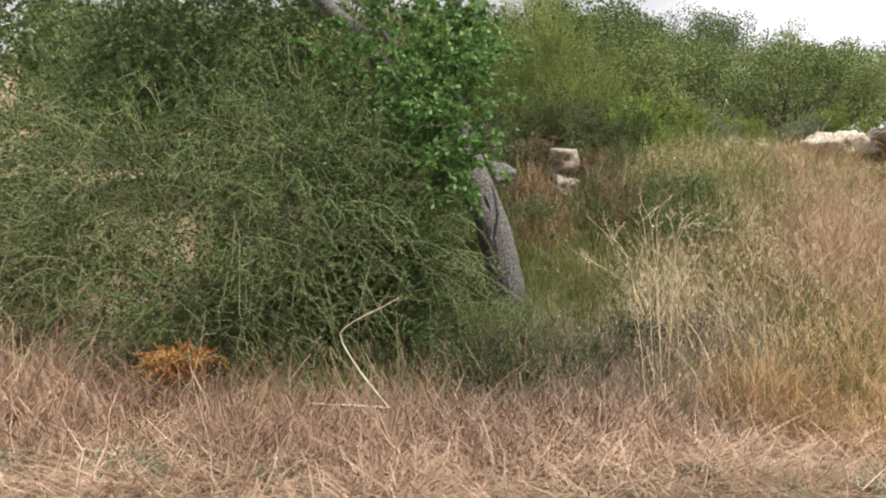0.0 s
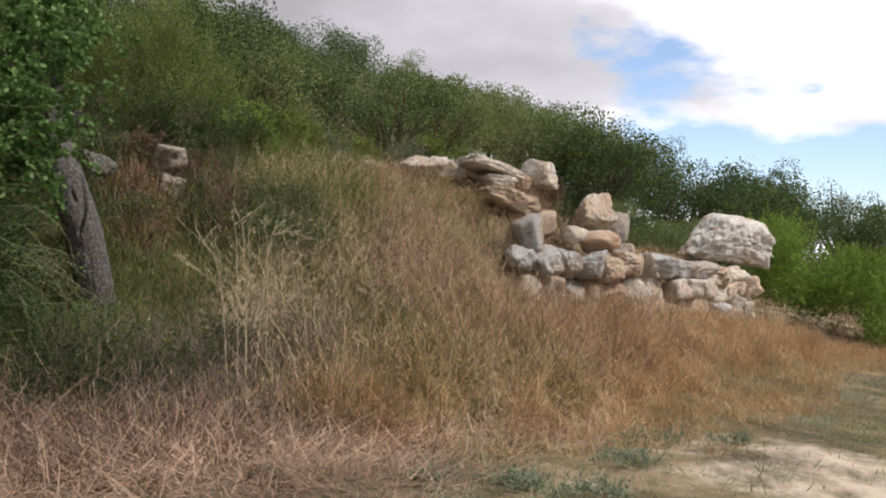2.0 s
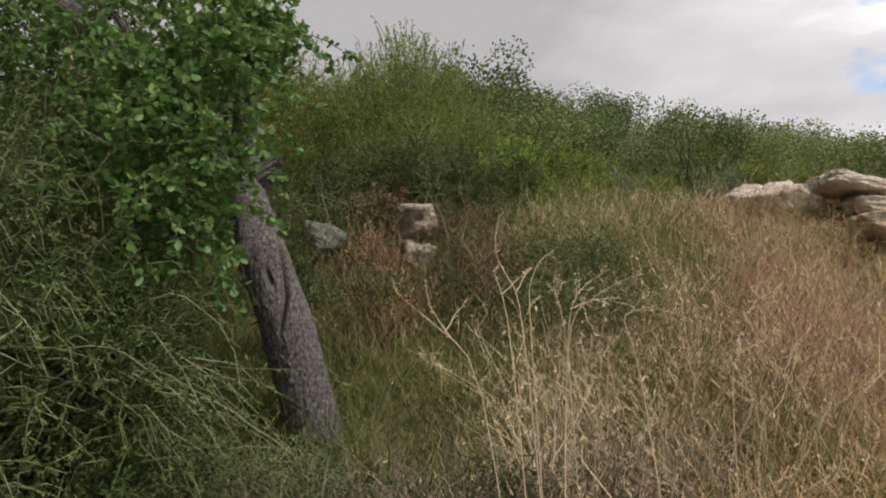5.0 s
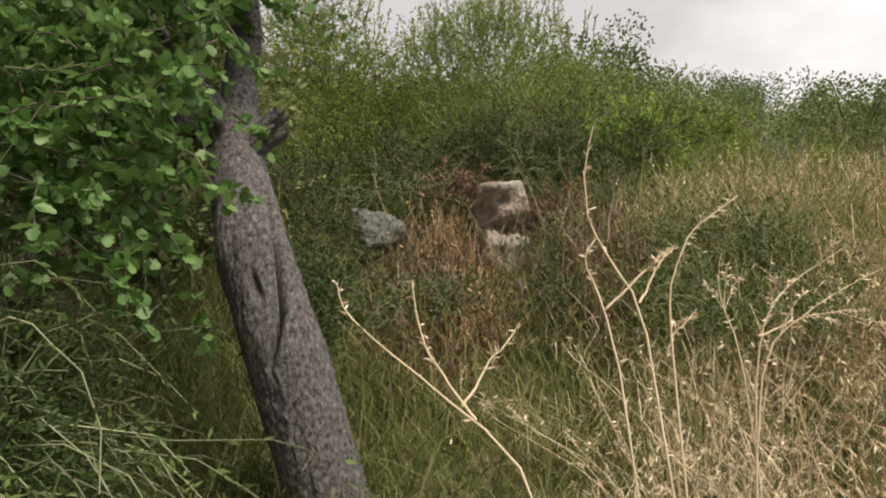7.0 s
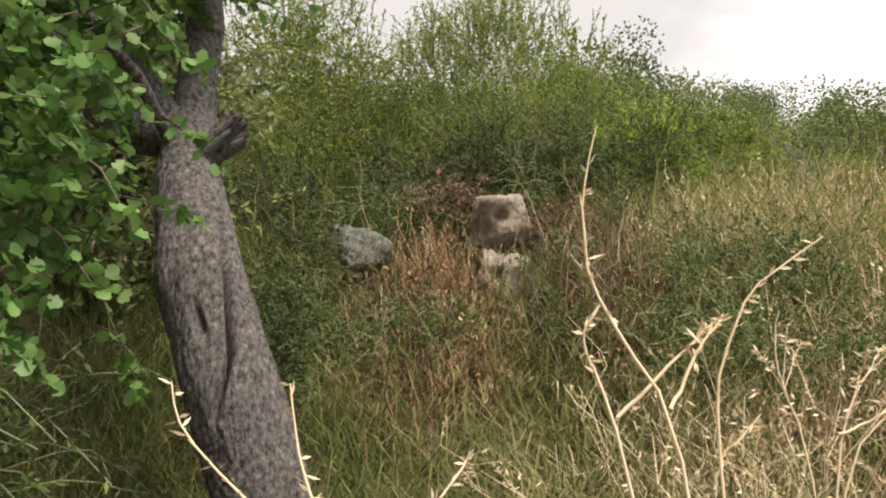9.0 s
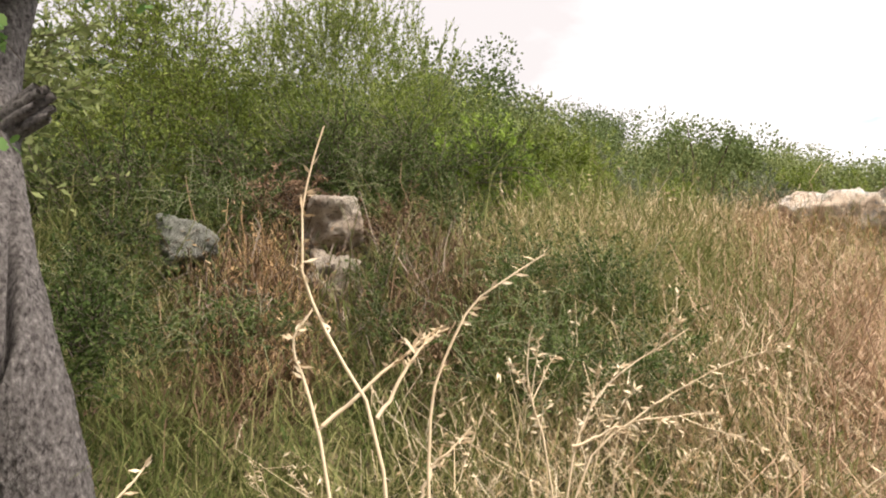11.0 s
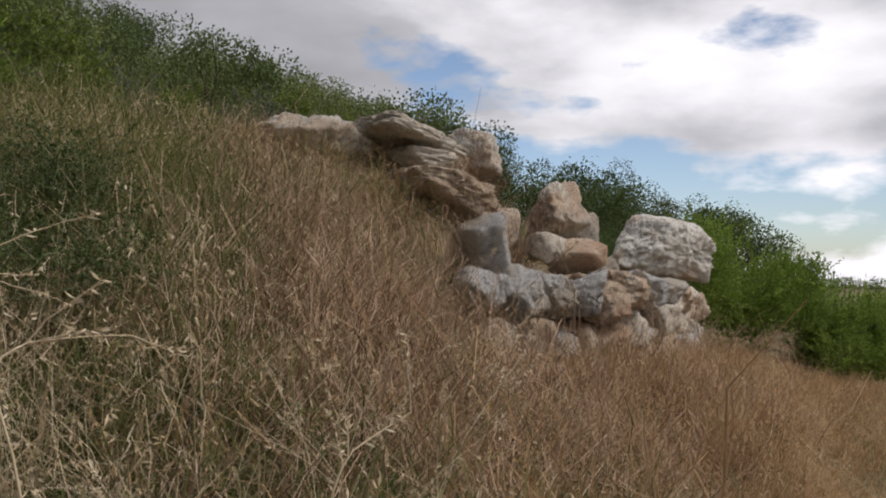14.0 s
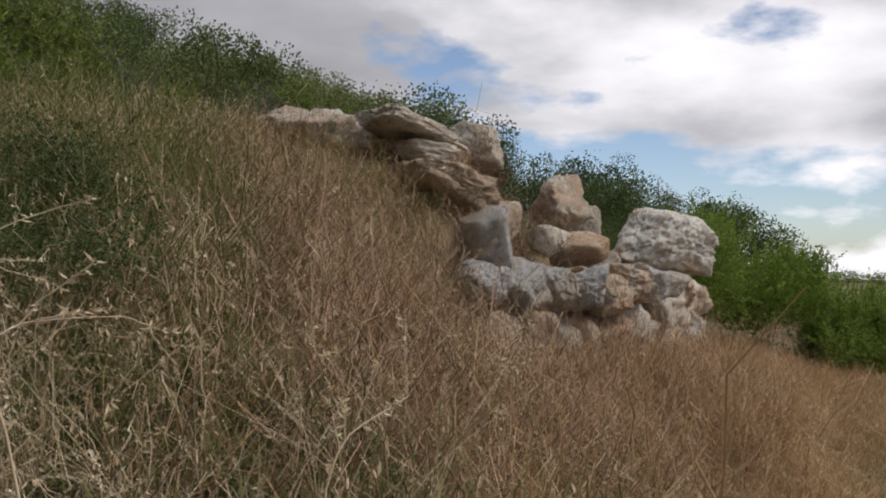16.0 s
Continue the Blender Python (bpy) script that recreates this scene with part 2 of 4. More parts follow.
def field(x, y, scale, shift=0.0):
    """Smooth value noise, 0 to 1, over the plan."""
    x, y = np.asarray(x, float) * scale + shift, np.asarray(y, float) * scale + shift * 1.7
    i, j = np.floor(x).astype(int), np.floor(y).astype(int)
    u, v = x - i, y - j
    u, v = u * u * (3 - 2 * u), v * v * (3 - 2 * v)
    g = lambda a, b: LATTICE[a % 64, b % 64]
    return (g(i, j) * (1 - u) + g(i + 1, j) * u) * (1 - v) + (g(i, j + 1) * (1 - u) + g(i + 1, j + 1) * u) * v


def smooth(a, b, v):
    t = np.clip((np.asarray(v, float) - a) / (b - a), 0, 1)
    return t * t * (3 - 2 * t)


def unit(v):
    return v / np.maximum(np.linalg.norm(v, axis=-1, keepdims=True), 1e-9)


def mesh_from(name, soups, smooth_shade=False):
    """One mesh out of (vertices, faces) pairs; the faces of a pair all have as many corners."""
    me = bpy.data.meshes.new(name)
    verts, loops, starts, base, at = [], [], [], 0, 0
    for v, f in soups:
        if not len(f):
            continue
        verts.append(v)
        loops.append((f + base).ravel())
        starts.append(at + np.arange(len(f)) * f.shape[1])
        base, at = base + len(v), at + f.size
    v, l, s = np.concatenate(verts), np.concatenate(loops), np.concatenate(starts)
    me.vertices.add(len(v))
    me.vertices.foreach_set("co", v.astype(np.float32).ravel())
    me.loops.add(len(l))
    me.loops.foreach_set("vertex_index", l.astype(np.int32))
    me.polygons.add(len(s))
    me.polygons.foreach_set("loop_start", s.astype(np.int32))
    if smooth_shade:
        me.polygons.foreach_set("use_smooth", np.ones(len(s), bool))
    me.update(calc_edges=True)
    return me


def piece(name, soups, mat, parent=None, label="", smooth_shade=False):
    me = mesh_from(name, soups, smooth_shade)
    me.materials.append(mat)
    ob = new(name, me)
    ob.parent = parent
    return tagged(ob, label)


def empty(name, at, label, category, group=""):
    ob = new(name)
    ob.location = at
    ob.empty_display_size = 0.2
    return tagged(ob, label, category, group)


def tubes(P, r, sides=3):
    """Round stems along the lines P (n, k, 3) with the radii r (n, k) or (k,)."""
    n, k, _ = P.shape
    r = np.broadcast_to(r, (n, k))
    T = unit(np.gradient(P, axis=1))
    ref = np.where(np.abs(T.mean(1, keepdims=True)[..., 2:3]) > 0.7, np.array([1.0, 0, 0]), np.array([0, 0, 1.0]))
    A = unit(np.cross(T, ref))
    B = np.cross(T, A)
    a = np.arange(sides) * 2 * np.pi / sides
    V = P[:, :, None] + r[..., None, None] * (np.cos(a)[:, None] * A[:, :, None] + np.sin(a)[:, None] * B[:, :, None])
    idx = np.arange(n * k * sides).reshape(n, k, sides)
    nxt = np.roll(idx, -1, axis=2)
    F = np.stack([idx[:, :-1], nxt[:, :-1], nxt[:, 1:], idx[:, 1:]], axis=-1).reshape(-1, 4)
    return V.reshape(-1, 3), F


def ribbons(P, w, turn):
    """Blades along the lines P with the widths w (k,) times those of each; turn: their angle about the upright."""
    n, k, _ = P.shape
    S = np.stack([np.cos(turn), np.sin(turn), 0 * turn], -1)[:, None]
    w = np.broadcast_to(w, (n, k))[..., None] / 2
    V = np.stack([P - S * w, P + S * w], 2).reshape(-1, 3)
    i = np.arange(n * k * 2).reshape(n, k, 2)
    F = np.stack([i[:, :-1, 0], i[:, :-1, 1], i[:, 1:, 1], i[:, 1:, 0]], -1).reshape(-1, 4)
    return V, F


NARROW = (np.array([[0, 0, 0], [0.45, -0.5, 0.12], [1, 0, 0], [0.45, 0.5, 0.12]]), np.array([[0, 1, 2], [0, 2, 3]]))


EDGE = [(0.15, 0.18), (0.28, 0.40), (0.42, 0.29), (0.58, 0.50), (0.73, 0.33), (0.90, 0.27)]
LOBED = (np.array([(0.5, 0, -0.05), (0, 0, 0)] + [(a, -b, 0.1 * b) for a, b in EDGE] + [(1, 0, 0)] + [(a, b, 0.1 * b) for a, b in EDGE[::-1]]),
         np.array([[0, k, k + 1] for k in range(1, 14)] + [[0, 14, 1]]))


def leaves(C, D, length, width, shape=NARROW, flat=0.0):
    """Leaves at C that point along D; flat: how far their faces turn up."""
    n = len(C)
    D = unit(D)
    up = rng.normal(size=(n, 3)) * (1 - flat) + np.array([0, 0, 1.5]) * flat
    S = unit(np.cross(D, up))
    Nn = np.cross(S, D)
    t, f = shape
    length, width = np.broadcast_to(length, n)[:, None, None], np.broadcast_to(width, n)[:, None, None]
    V = C[:, None] + t[:, 0, None] * length * D[:, None] + t[:, 1, None] * width * S[:, None] + t[:, 2, None] * width * Nn[:, None]
    F = (f[None] + (np.arange(n) * len(t))[:, None, None]).reshape(-1, f.shape[1])
    return V.reshape(-1, 3), F


def arcs(S, D, length, k=6, droop=0.5, wobble=0.06):
    """Lines from S along D that droop (falls by droop x length at the tip) and waver."""
    n = len(S)
    u = np.linspace(0, 1, k)[None, :, None]
    length = np.broadcast_to(length, n)[:, None, None]
    droop = np.broadcast_to(droop, n)[:, None, None]
    w = np.cumsum(rng.normal(size=(n, k, 3)), axis=1) * wobble * length / math.sqrt(k)
    w[:, 0] = 0
    return S[:, None] + unit(D)[:, None] * length * u + np.array([0, 0, -1.0]) * droop * length * u ** 2 + w


def along(P, per, lo=0.15):
    """Random points on the lines P, per of them on each, with the way of the line there."""
    n, k, _ = P.shape
    t = rng.uniform(lo, 1, (n, per)) * (k - 1)
    i = np.minimum(t.astype(int), k - 2)
    row = np.arange(n)[:, None]
    a, b = P[row, i], P[row, i + 1]
    return (a + (b - a) * (t - i)[..., None]).reshape(-1, 3), unit(b - a).reshape(-1, 3)


def sphere_dirs(n, low=-1.0):
    z = rng.uniform(low, 1, n)
    a = rng.uniform(0, 2 * np.pi, n)
    s = np.sqrt(1 - z * z)
    return np.stack([s * np.cos(a), s * np.sin(a), z], -1)


# ---- ground ----
SKYLINE_HEADING = [-75, -69, -64, -60, -52, -43, -37, -31, -24, -17, -8, 10, 60]
SKYLINE_RISE = [0.6, 0.8, 1.2, 4.0, 6.9, 9.2, 11.4, 13.7, 15.0, 16.0, 17.0, 17.5, 16.0]
FACE_X, FACE_Y, FACE_U = [5.75, 7.6, 13.0], [9.05, 9.15, 11.9], [0.0, 1.85, 7.91]


def wall_uv(x, y):
    """Metres along the wall's bent face, and behind it."""
    x = np.asarray(x, float)
    u = np.interp(x, FACE_X, FACE_U) + np.minimum(x - FACE_X[0], 0) + np.maximum(x - FACE_X[2], 0)
    return u, (y - np.interp(x, FACE_X, FACE_Y)) * np.interp(x, [7.3, 7.9], [1.0, 0.89])


def toe(x):
    return np.interp(x, [-10, 0, 3, 6, 9, 13, 20, 30], [5.0, 5.2, 5.6, 6.7, 8.4, 10.4, 13.0, 16.0])


def ground_z(x, y):
    """The height of the bare ground."""
    x, y = np.asarray(x, float), np.asarray(y, float)
    t = toe(x)
    s = y - t
    front = 0.22 * smooth(-5, 0, s)
    top = np.interp(x, [-10, 0, 2, 5, 6.2, 6.9, 7.4, 8, 13, 14.2, 24], [2.0, 2.2, 2.5, 2.5, 2.62, 2.5, 2.0, 1.75, 1.65, 0.4, 0.1])
    reach = np.interp(x, [-10, 0, 3, 6.5, 9, 14], [4.4, 4.4, 4.6, 3.5, 3.0, 3.0])
    bank = front + top * np.clip(s / reach, 0, 1) ** np.interp(x, [1.3, 3.0, 4.5, 6.5], [1.6, 0.95, 1.15, 1.5])
    u, v = wall_uv(x, y)
    foot = front + np.interp(u, [-2, 0, 3, 7, 10], [0.8, 0.70, 0.58, 0.42, 0.2]) * smooth(-2.4, -0.1, v)
    low = smooth(-1.2, 0.2, u) * (1 - smooth(7.9, 8.8, u))
    behind = smooth(0.30, 0.60, v)
    z = bank * (1 - low) + (foot * (1 - behind) + np.maximum(bank, 1.55) * behind) * low
    r = np.hypot(x, y)
    heading = np.degrees(np.arctan2(-x, np.maximum(y, 1e-3)))
    rise = np.tan(np.radians(np.interp(heading, SKYLINE_HEADING, SKYLINE_RISE)))
    hill = np.maximum(1.5 + 46 * rise - 4.2 - 2.0, 0.0) * smooth(16, 50, r) * (y > 0)
    z = z + hill
    return z + (field(x, y, 0.9) - 0.5) * 0.12 + (field(x, y, 3.1, 5) - 0.5) * 0.05


def ground_sheet():
    near_x, near_y = np.arange(-9, 19, 0.14), np.arange(-5, 15, 0.14)
    far = np.array([16, 19, 23, 28, 34, 41, 50, 62, 80, 110, 160, 250, 420, 800, 1800])
    xs = np.concatenate([-9 - far[::-1] + 15, near_x, 19 + far - 15])
    ys = np.concatenate([-5 - far[::-1] + 15, near_y, 15 + far - 15])
    X, Y = np.meshgrid(xs, ys, indexing="ij")
    V = np.stack([X, Y, ground_z(X, Y)], -1).reshape(-1, 3)
    i = np.arange(len(xs) * len(ys)).reshape(len(xs), len(ys))
    F = np.stack([i[:-1, :-1], i[1:, :-1], i[1:, 1:], i[:-1, 1:]], -1).reshape(-1, 4)
    ob = piece("ground", [(V, F)], SOIL, smooth_shade=True)
    tagged(ob, "sandy dry soil of a track and a grassy bank", "ground", kind="structure")


ground_sheet()


# ---- rocks ----
def rock_mesh(name, size, seed, level=3, cuts=12, rough=0.12, boxy=0.0, dents=(), peak=(0, 0), beds=1.0):
    """A stone: flat broken faces with worn edges, bedding steps, cracks and pits; peak: how far it tapers and leans towards its top."""
    r = np.random.default_rng(seed)
    bm = bmesh.new()
    bmesh.ops.create_icosphere(bm, subdivisions=level, radius=1.0)
    way = unit(np.array([v.co[:] for v in bm.verts]))
    loose = 0.42 * (1 - boxy)
    sides = np.array([(1, 0, 0), (-1, 0, 0), (0, 1, 0), (0, -1, 0), (0, 0, 1), (0, 0, -1)], float)
    N = np.concatenate([unit(sides + r.normal(0, loose + 0.06, (6, 3))), unit(r.normal(size=(cuts, 3)))])
    d = np.concatenate([r.uniform(0.72, 0.82, 6), r.uniform(0.80, 1.06, cuts) + 0.22 * boxy])
    co = way * ((np.maximum(way @ N.T / d, 0) ** 16).sum(1) ** (-1 / 16))[:, None]
    off = r.uniform(-50, 50, 3)
    for i, c in enumerate(co):
        p = Vector(c + off)
        w = noise.noise(p * 1.3)
        bed = abs(noise.noise(Vector((p[2] * 3.6 + w * 0.9, w * 0.6, off[0]))))
        s = noise.fractal(p * 1.6, 1.0, 2.0, 3) * rough * 0.75 - max(0.0, 0.12 - bed) * rough * 1.3 * beds - max(0.0, 0.07 - abs(noise.noise(p * 1.9))) * rough * 2.6
        s += noise.fractal(p * 7, 0.7, 2.1, 5) * rough * 0.42 - max(0.0, noise.noise(p * 11) - 0.22) * rough * 0.6
        co[i] = c * (1 + s)
    lo, hi = co.min(0), co.max(0)
    co = (co - lo) / (hi - lo) - 0.5
    if peak[0]:
        t = np.clip(co[:, 2] + 0.5, 0, 1)
        co[:, 0] = co[:, 0] * (1 - peak[0] * t) + peak[1] * t
        co[:, 1] *= 1 - 0.5 * peak[0] * t
    co = co * np.array(size)
    for x, y, z, w in dents:
        d2 = ((co - np.array([x, y, z])) ** 2 * np.array([1, 0.12, 1])).sum(1)
        co[:, 1] += 1.6 * w * np.exp(-d2 / (0.45 * w * w)) * (co[:, 1] < 0)
    for v, c in zip(bm.verts, co):
        v.co = c
    me = bpy.data.meshes.new(name)
    bm.to_mesh(me)
    bm.free()
    me.polygons.foreach_set("use_smooth", np.ones(len(me.polygons), bool))
    return me


def rock(name, at, size, turn, mat, seed, label="", category="", level=4, cuts=12, rough=0.12, tilt=(0, 0), boxy=0.0, parent=None, group="", dents=(), peak=(0, 0), beds=1.0):
    me = rock_mesh(name, size, seed, level, cuts, rough, boxy, dents, peak, beds)
    me.materials.append(mat)
    ob = new(name, me)
    ob.matrix_world = pose(*at, tilt[0], tilt[1], turn)
    ob.parent = parent
    return tagged(ob, label, category, group)


def on_wall(u, v, z):
    """A place on the wall and the turn of its face there."""
    x = float(np.interp(u, FACE_U, FACE_X))
    turn = 3.0 if u < 1.7 else 27.0
    a = radians(turn)
    y = float(np.interp(x, FACE_X, FACE_Y))
    return (x - v * math.sin(a), y + v * math.cos(a), z), turn


# the dry-stone wall: its top course stone by stone, rougher courses below
wall = empty("dry_stone_wall", (0, 0, 0), "ruined dry-stone wall of grey and rusty limestone in dry grass", "stone wall")
COURSE = [(0.15, 1.67, 0.42, 0.34, GREY_STONE), (0.56, 1.62, 0.46, 0.50, GREY_STONE), (0.97, 1.62, 0.32, 0.44, GREY_STONE), (1.27, 1.62, 0.32, 0.42, GREY_STONE),
          (1.60, 1.58, 0.40, 0.46, RUST_STONE), (2.20, 1.67, 0.95, 0.36, STONE), (2.82, 1.66, 0.30, 0.40, STONE), (3.25, 1.67, 0.60, 0.38, GREY_STONE),
          (4.00, 1.64, 0.98, 0.38, GREY_STONE), (5.00, 1.62, 1.02, 0.36, GREY_STONE), (5.95, 1.52, 0.90, 0.42, RUST_STONE), (6.95, 1.52, 1.05, 0.48, STONE)]
for k, (u, z, w, h, mat) in enumerate(COURSE):
    at, turn = on_wall(u, 0.22, z)
    rock("stone", at, (w * 1.05, 0.60, h * 1.06), turn + (k * 37 % 17) - 8, mat, 20 + k, level=5, cuts=7, boxy=0.35, rough=0.20, parent=wall)
r = np.random.default_rng(5)
for row, z in enumerate((1.27, 0.96, 0.66, 0.36)):
    u = 0.02 + 0.13 * row
    while u < 7.6:
        w = r.uniform(0.26, 0.52) if u < 1.8 else r.uniform(0.36, 0.75)
        h = r.uniform(0.30, 0.46)
        at, turn = on_wall(u + w / 2, 0.26 + r.uniform(-0.08, 0.06), z + r.uniform(-0.09, 0.09))
        rock("stone", at, (w * 1.2, 0.6, h * 1.08), turn + r.uniform(-10, 10), (STONE, STONE, RUST_STONE, STONE, GREY_STONE)[r.integers(5)], 100 + row * 90 + int(u * 10),
             tilt=(r.uniform(-8, 8), r.uniform(-16, 16)), level=4, cuts=6, boxy=0.5, rough=0.15, parent=wall)
        u += w

rock("boulder", (12.66, 12.45, 2.30), (2.68, 1.8, 1.14), 24, WHITE_STONE, 2, "huge white weathered limestone boulder resting on the wall end", "boulder", level=6, cuts=9, rough=0.14, boxy=0.0, peak=(0.50, 0.08), beds=0.3)
rock("leaning_stone", (7.62, 10.16, 2.42), (1.02, 0.7, 0.76), 24, STONE, 44, "large peaked limestone block leaning on the wall", "stone", level=5, cuts=6, tilt=(-6, 14), rough=0.22, boxy=0.0, peak=(0.55, 0.0), beds=0.3)
rock("leaning_stone", (8.28, 10.35, 2.22), (0.40, 0.4, 0.56), 20, GREY_STONE, 45, "grey stone propped behind the peaked block", "stone", tilt=(0, 15))
rock("wall_stone", (7.50, 9.74, 1.97), (0.74, 0.6, 0.36), 12, RUST_STONE, 46, "rounded pinkish limestone on top of the wall", "stone", rough=0.14)
rock("wall_stone", (6.97, 9.68, 2.03), (0.36, 0.4, 0.28), 30, STONE, 47, "small tan stone on top of the wall", "stone")
rock("upright_stone", (6.13, 9.50, 2.03), (0.44, 0.45, 0.54), 12, GREY_STONE, 48, "upright grey stone at the wall's broken corner", "stone", boxy=0.3)
rock("wall_stone", (6.58, 9.85, 2.18), (0.36, 0.4, 0.40), 25, RUST_STONE, 49, "rusty stone behind the upright grey one", "stone")
rock("wall_stone", (8.15, 9.95, 1.86), (0.45, 0.4, 0.24), 25, GREY_STONE, 60, "low grey stone beside the pinkish one", "stone")
rock("ledge_stone", (5.99, 9.98, 2.45), (1.02, 0.8, 0.32), 6, RUST_STONE, 50, "flat rusty ledge stone sticking out of the mound", "stone", level=5, boxy=0.72, cuts=6, tilt=(0, 12), rough=0.20)
rock("ledge_stone", (5.93, 10.16, 2.74), (0.54, 0.6, 0.20), 5, STONE, 51, "flat limestone slab under the cap stone", "stone", boxy=0.65, cuts=6, rough=0.18, tilt=(0, 4))
rock("cap_stone", (5.86, 10.25, 2.96), (1.06, 0.7, 0.24), 8, STONE, 52, "long flat limestone cap stone on the mound", "stone", level=5, boxy=0.62, cuts=6, tilt=(0, 9), rough=0.20)
rock("cap_stone", (7.0, 10.58, 2.98), (0.54, 0.5, 0.46), 20, WHITE_STONE, 53, "pale rounded limestone block on the mound's edge", "stone", boxy=0.2, cuts=6, rough=0.2, level=5)
rock("cap_stone", (6.55, 10.5, 2.82), (0.45, 0.4, 0.26), 14, RUST_STONE, 62, "rusty stone between cap stone and pale block", "stone")
rock("flat_stone", (5.04, 10.48, 2.84), (1.12, 0.6, 0.48), 0, WHITE_STONE, 54, "flat pale limestone on top of the mound", "stone", level=5, boxy=0.15, cuts=8, rough=0.26)
rock("flat_stone", (4.3, 11.0, 2.88), (0.35, 0.3, 0.22), 0, STONE, 63, "small pale stone on the crest of the bank", "stone")
rock("dressed_block", (1.38, 9.40, 2.55), (0.36, 0.42, 0.38), 12, STAINED_STONE, 56, "square-cut limestone block with holes, half overgrown", "stone block", boxy=0.75, cuts=3, rough=0.14, level=5,
     dents=((-0.13, -0.2, -0.05, 0.12), (0.10, -0.2, -0.19, 0.09), (-0.02, -0.2, 0.02, 0.05)))
rock("dressed_block", (1.42, 9.36, 2.18), (0.40, 0.42, 0.42), 4, STAINED_STONE, 57, "eroded limestone block under the square-cut one", "stone block", boxy=0.55, cuts=5, rough=0.18, level=5,
     dents=((-0.07, -0.2, 0.06, 0.055), (-0.17, -0.2, -0.12, 0.12), (-0.06, -0.2, 0.20, 0.08)))
rock("overgrown_block", (0.66, 9.24, 2.40), (0.36, 0.36, 0.32), -5, SHADED_MOSSY_STONE, 59, "grey mossy block, coloured dark as in shade, deep in the undergrowth", "stone block", boxy=0.55, cuts=5, rough=0.18, level=5)
rock("overgrown_block", (0.88, 9.20, 2.10), (0.36, 0.4, 0.28), 9, SHADED_MOSSY_STONE, 64, "grey eroded block half buried in the bank", "stone block", boxy=0.5, cuts=5, rough=0.18)


# ---- grass ----
def spots(n, box, keep):
    """n places in the plan, kept by the chance that keep(x, y) gives."""
    x0, x1, y0, y1 = box
    xs, ys, have = [], [], 0
    while have < n:
        x, y = rng.uniform(x0, x1, n), rng.uniform(y0, y1, n)
        k = rng.random(n) < keep(x, y)
        xs.append(x[k]), ys.append(y[k])
        have += k.sum()
    return np.concatenate(xs)[:n], np.concatenate(ys)[:n]


def depth(x, y):
    return y - toe(x)


def tan_side(x, y):
    """Metres to the dry side of the line between green growth and dry stems on the bank."""
    return x - 1.4 - 0.47 * (y - 4.9)


def clear(x, y):
    """0 on the wall and its stones, 1 elsewhere."""
    u, v = wall_uv(x, y)
    off = ((u > -0.1) & (u < 7.9) & (v > -0.10) & (v < 0.6)) | ((np.abs(x - 1.40) < 0.25) & (np.abs(y - 9.4) < 0.3)) | ((np.abs(x - 12.8) < 1.0) & (np.abs(y - 12.4) < 0.8))
    return 1.0 - off


def grass(name, label, mat, n, per, box, keep, tall, lean, width, spread=0.07, k=5, droop=0.5, wobble=0.08, seeds=0.0, lie=0.0):
    """n blades in tufts of about per; tall(x, y): their height; lie: how far the stems lie down."""
    cx, cy = spots(n // per, box, keep)
    m = len(cx)
    t = rng.integers(0, m, n)
    ox, oy = rng.normal(0, spread, n), rng.normal(0, spread, n)
    x, y = cx[t] + ox, cy[t] + oy
    h = tall(cx, cy)[t] * rng.uniform(0.55, 1.0, m)[t] * rng.uniform(0.6, 1.15, n)
    tl = rng.normal(0, lean, (m, 2))[t]
    D = np.stack([tl[:, 0] + ox / spread * lean * 0.5 + rng.normal(0, lean * 0.5, n), tl[:, 1] + oy / spread * lean * 0.5 + rng.normal(0, lean * 0.5, n), np.full(n, 1 - lie)], -1)
    S = np.stack([x, y, ground_z(x, y) - 0.02 + lie * rng.uniform(0, 0.16, n)], -1)
    P = arcs(S, D, h, k, rng.uniform(0, 2 * droop, n) * (1 - lie), wobble)
    P[..., 2] = np.maximum(P[..., 2], ground_z(P[..., 0], P[..., 1]) + 0.005)
    soups = [ribbons(P, np.linspace(1, 0.3, k)[None] * width * rng.uniform(0.6, 1.5, n)[:, None], rng.uniform(0, np.pi, n))]
    if seeds:
        Q = P[rng.random(n) < seeds]
        C, D = along(Q, 5, 0.6)
        soups.append(leaves(C, D * 0.4 + rng.normal(0, 0.35, C.shape) - np.array([0, 0, 0.7]), rng.uniform(0.02, 0.042, len(C)), 0.008))
    return tagged(piece(name, soups, mat), label, "grass", kind="stuff")


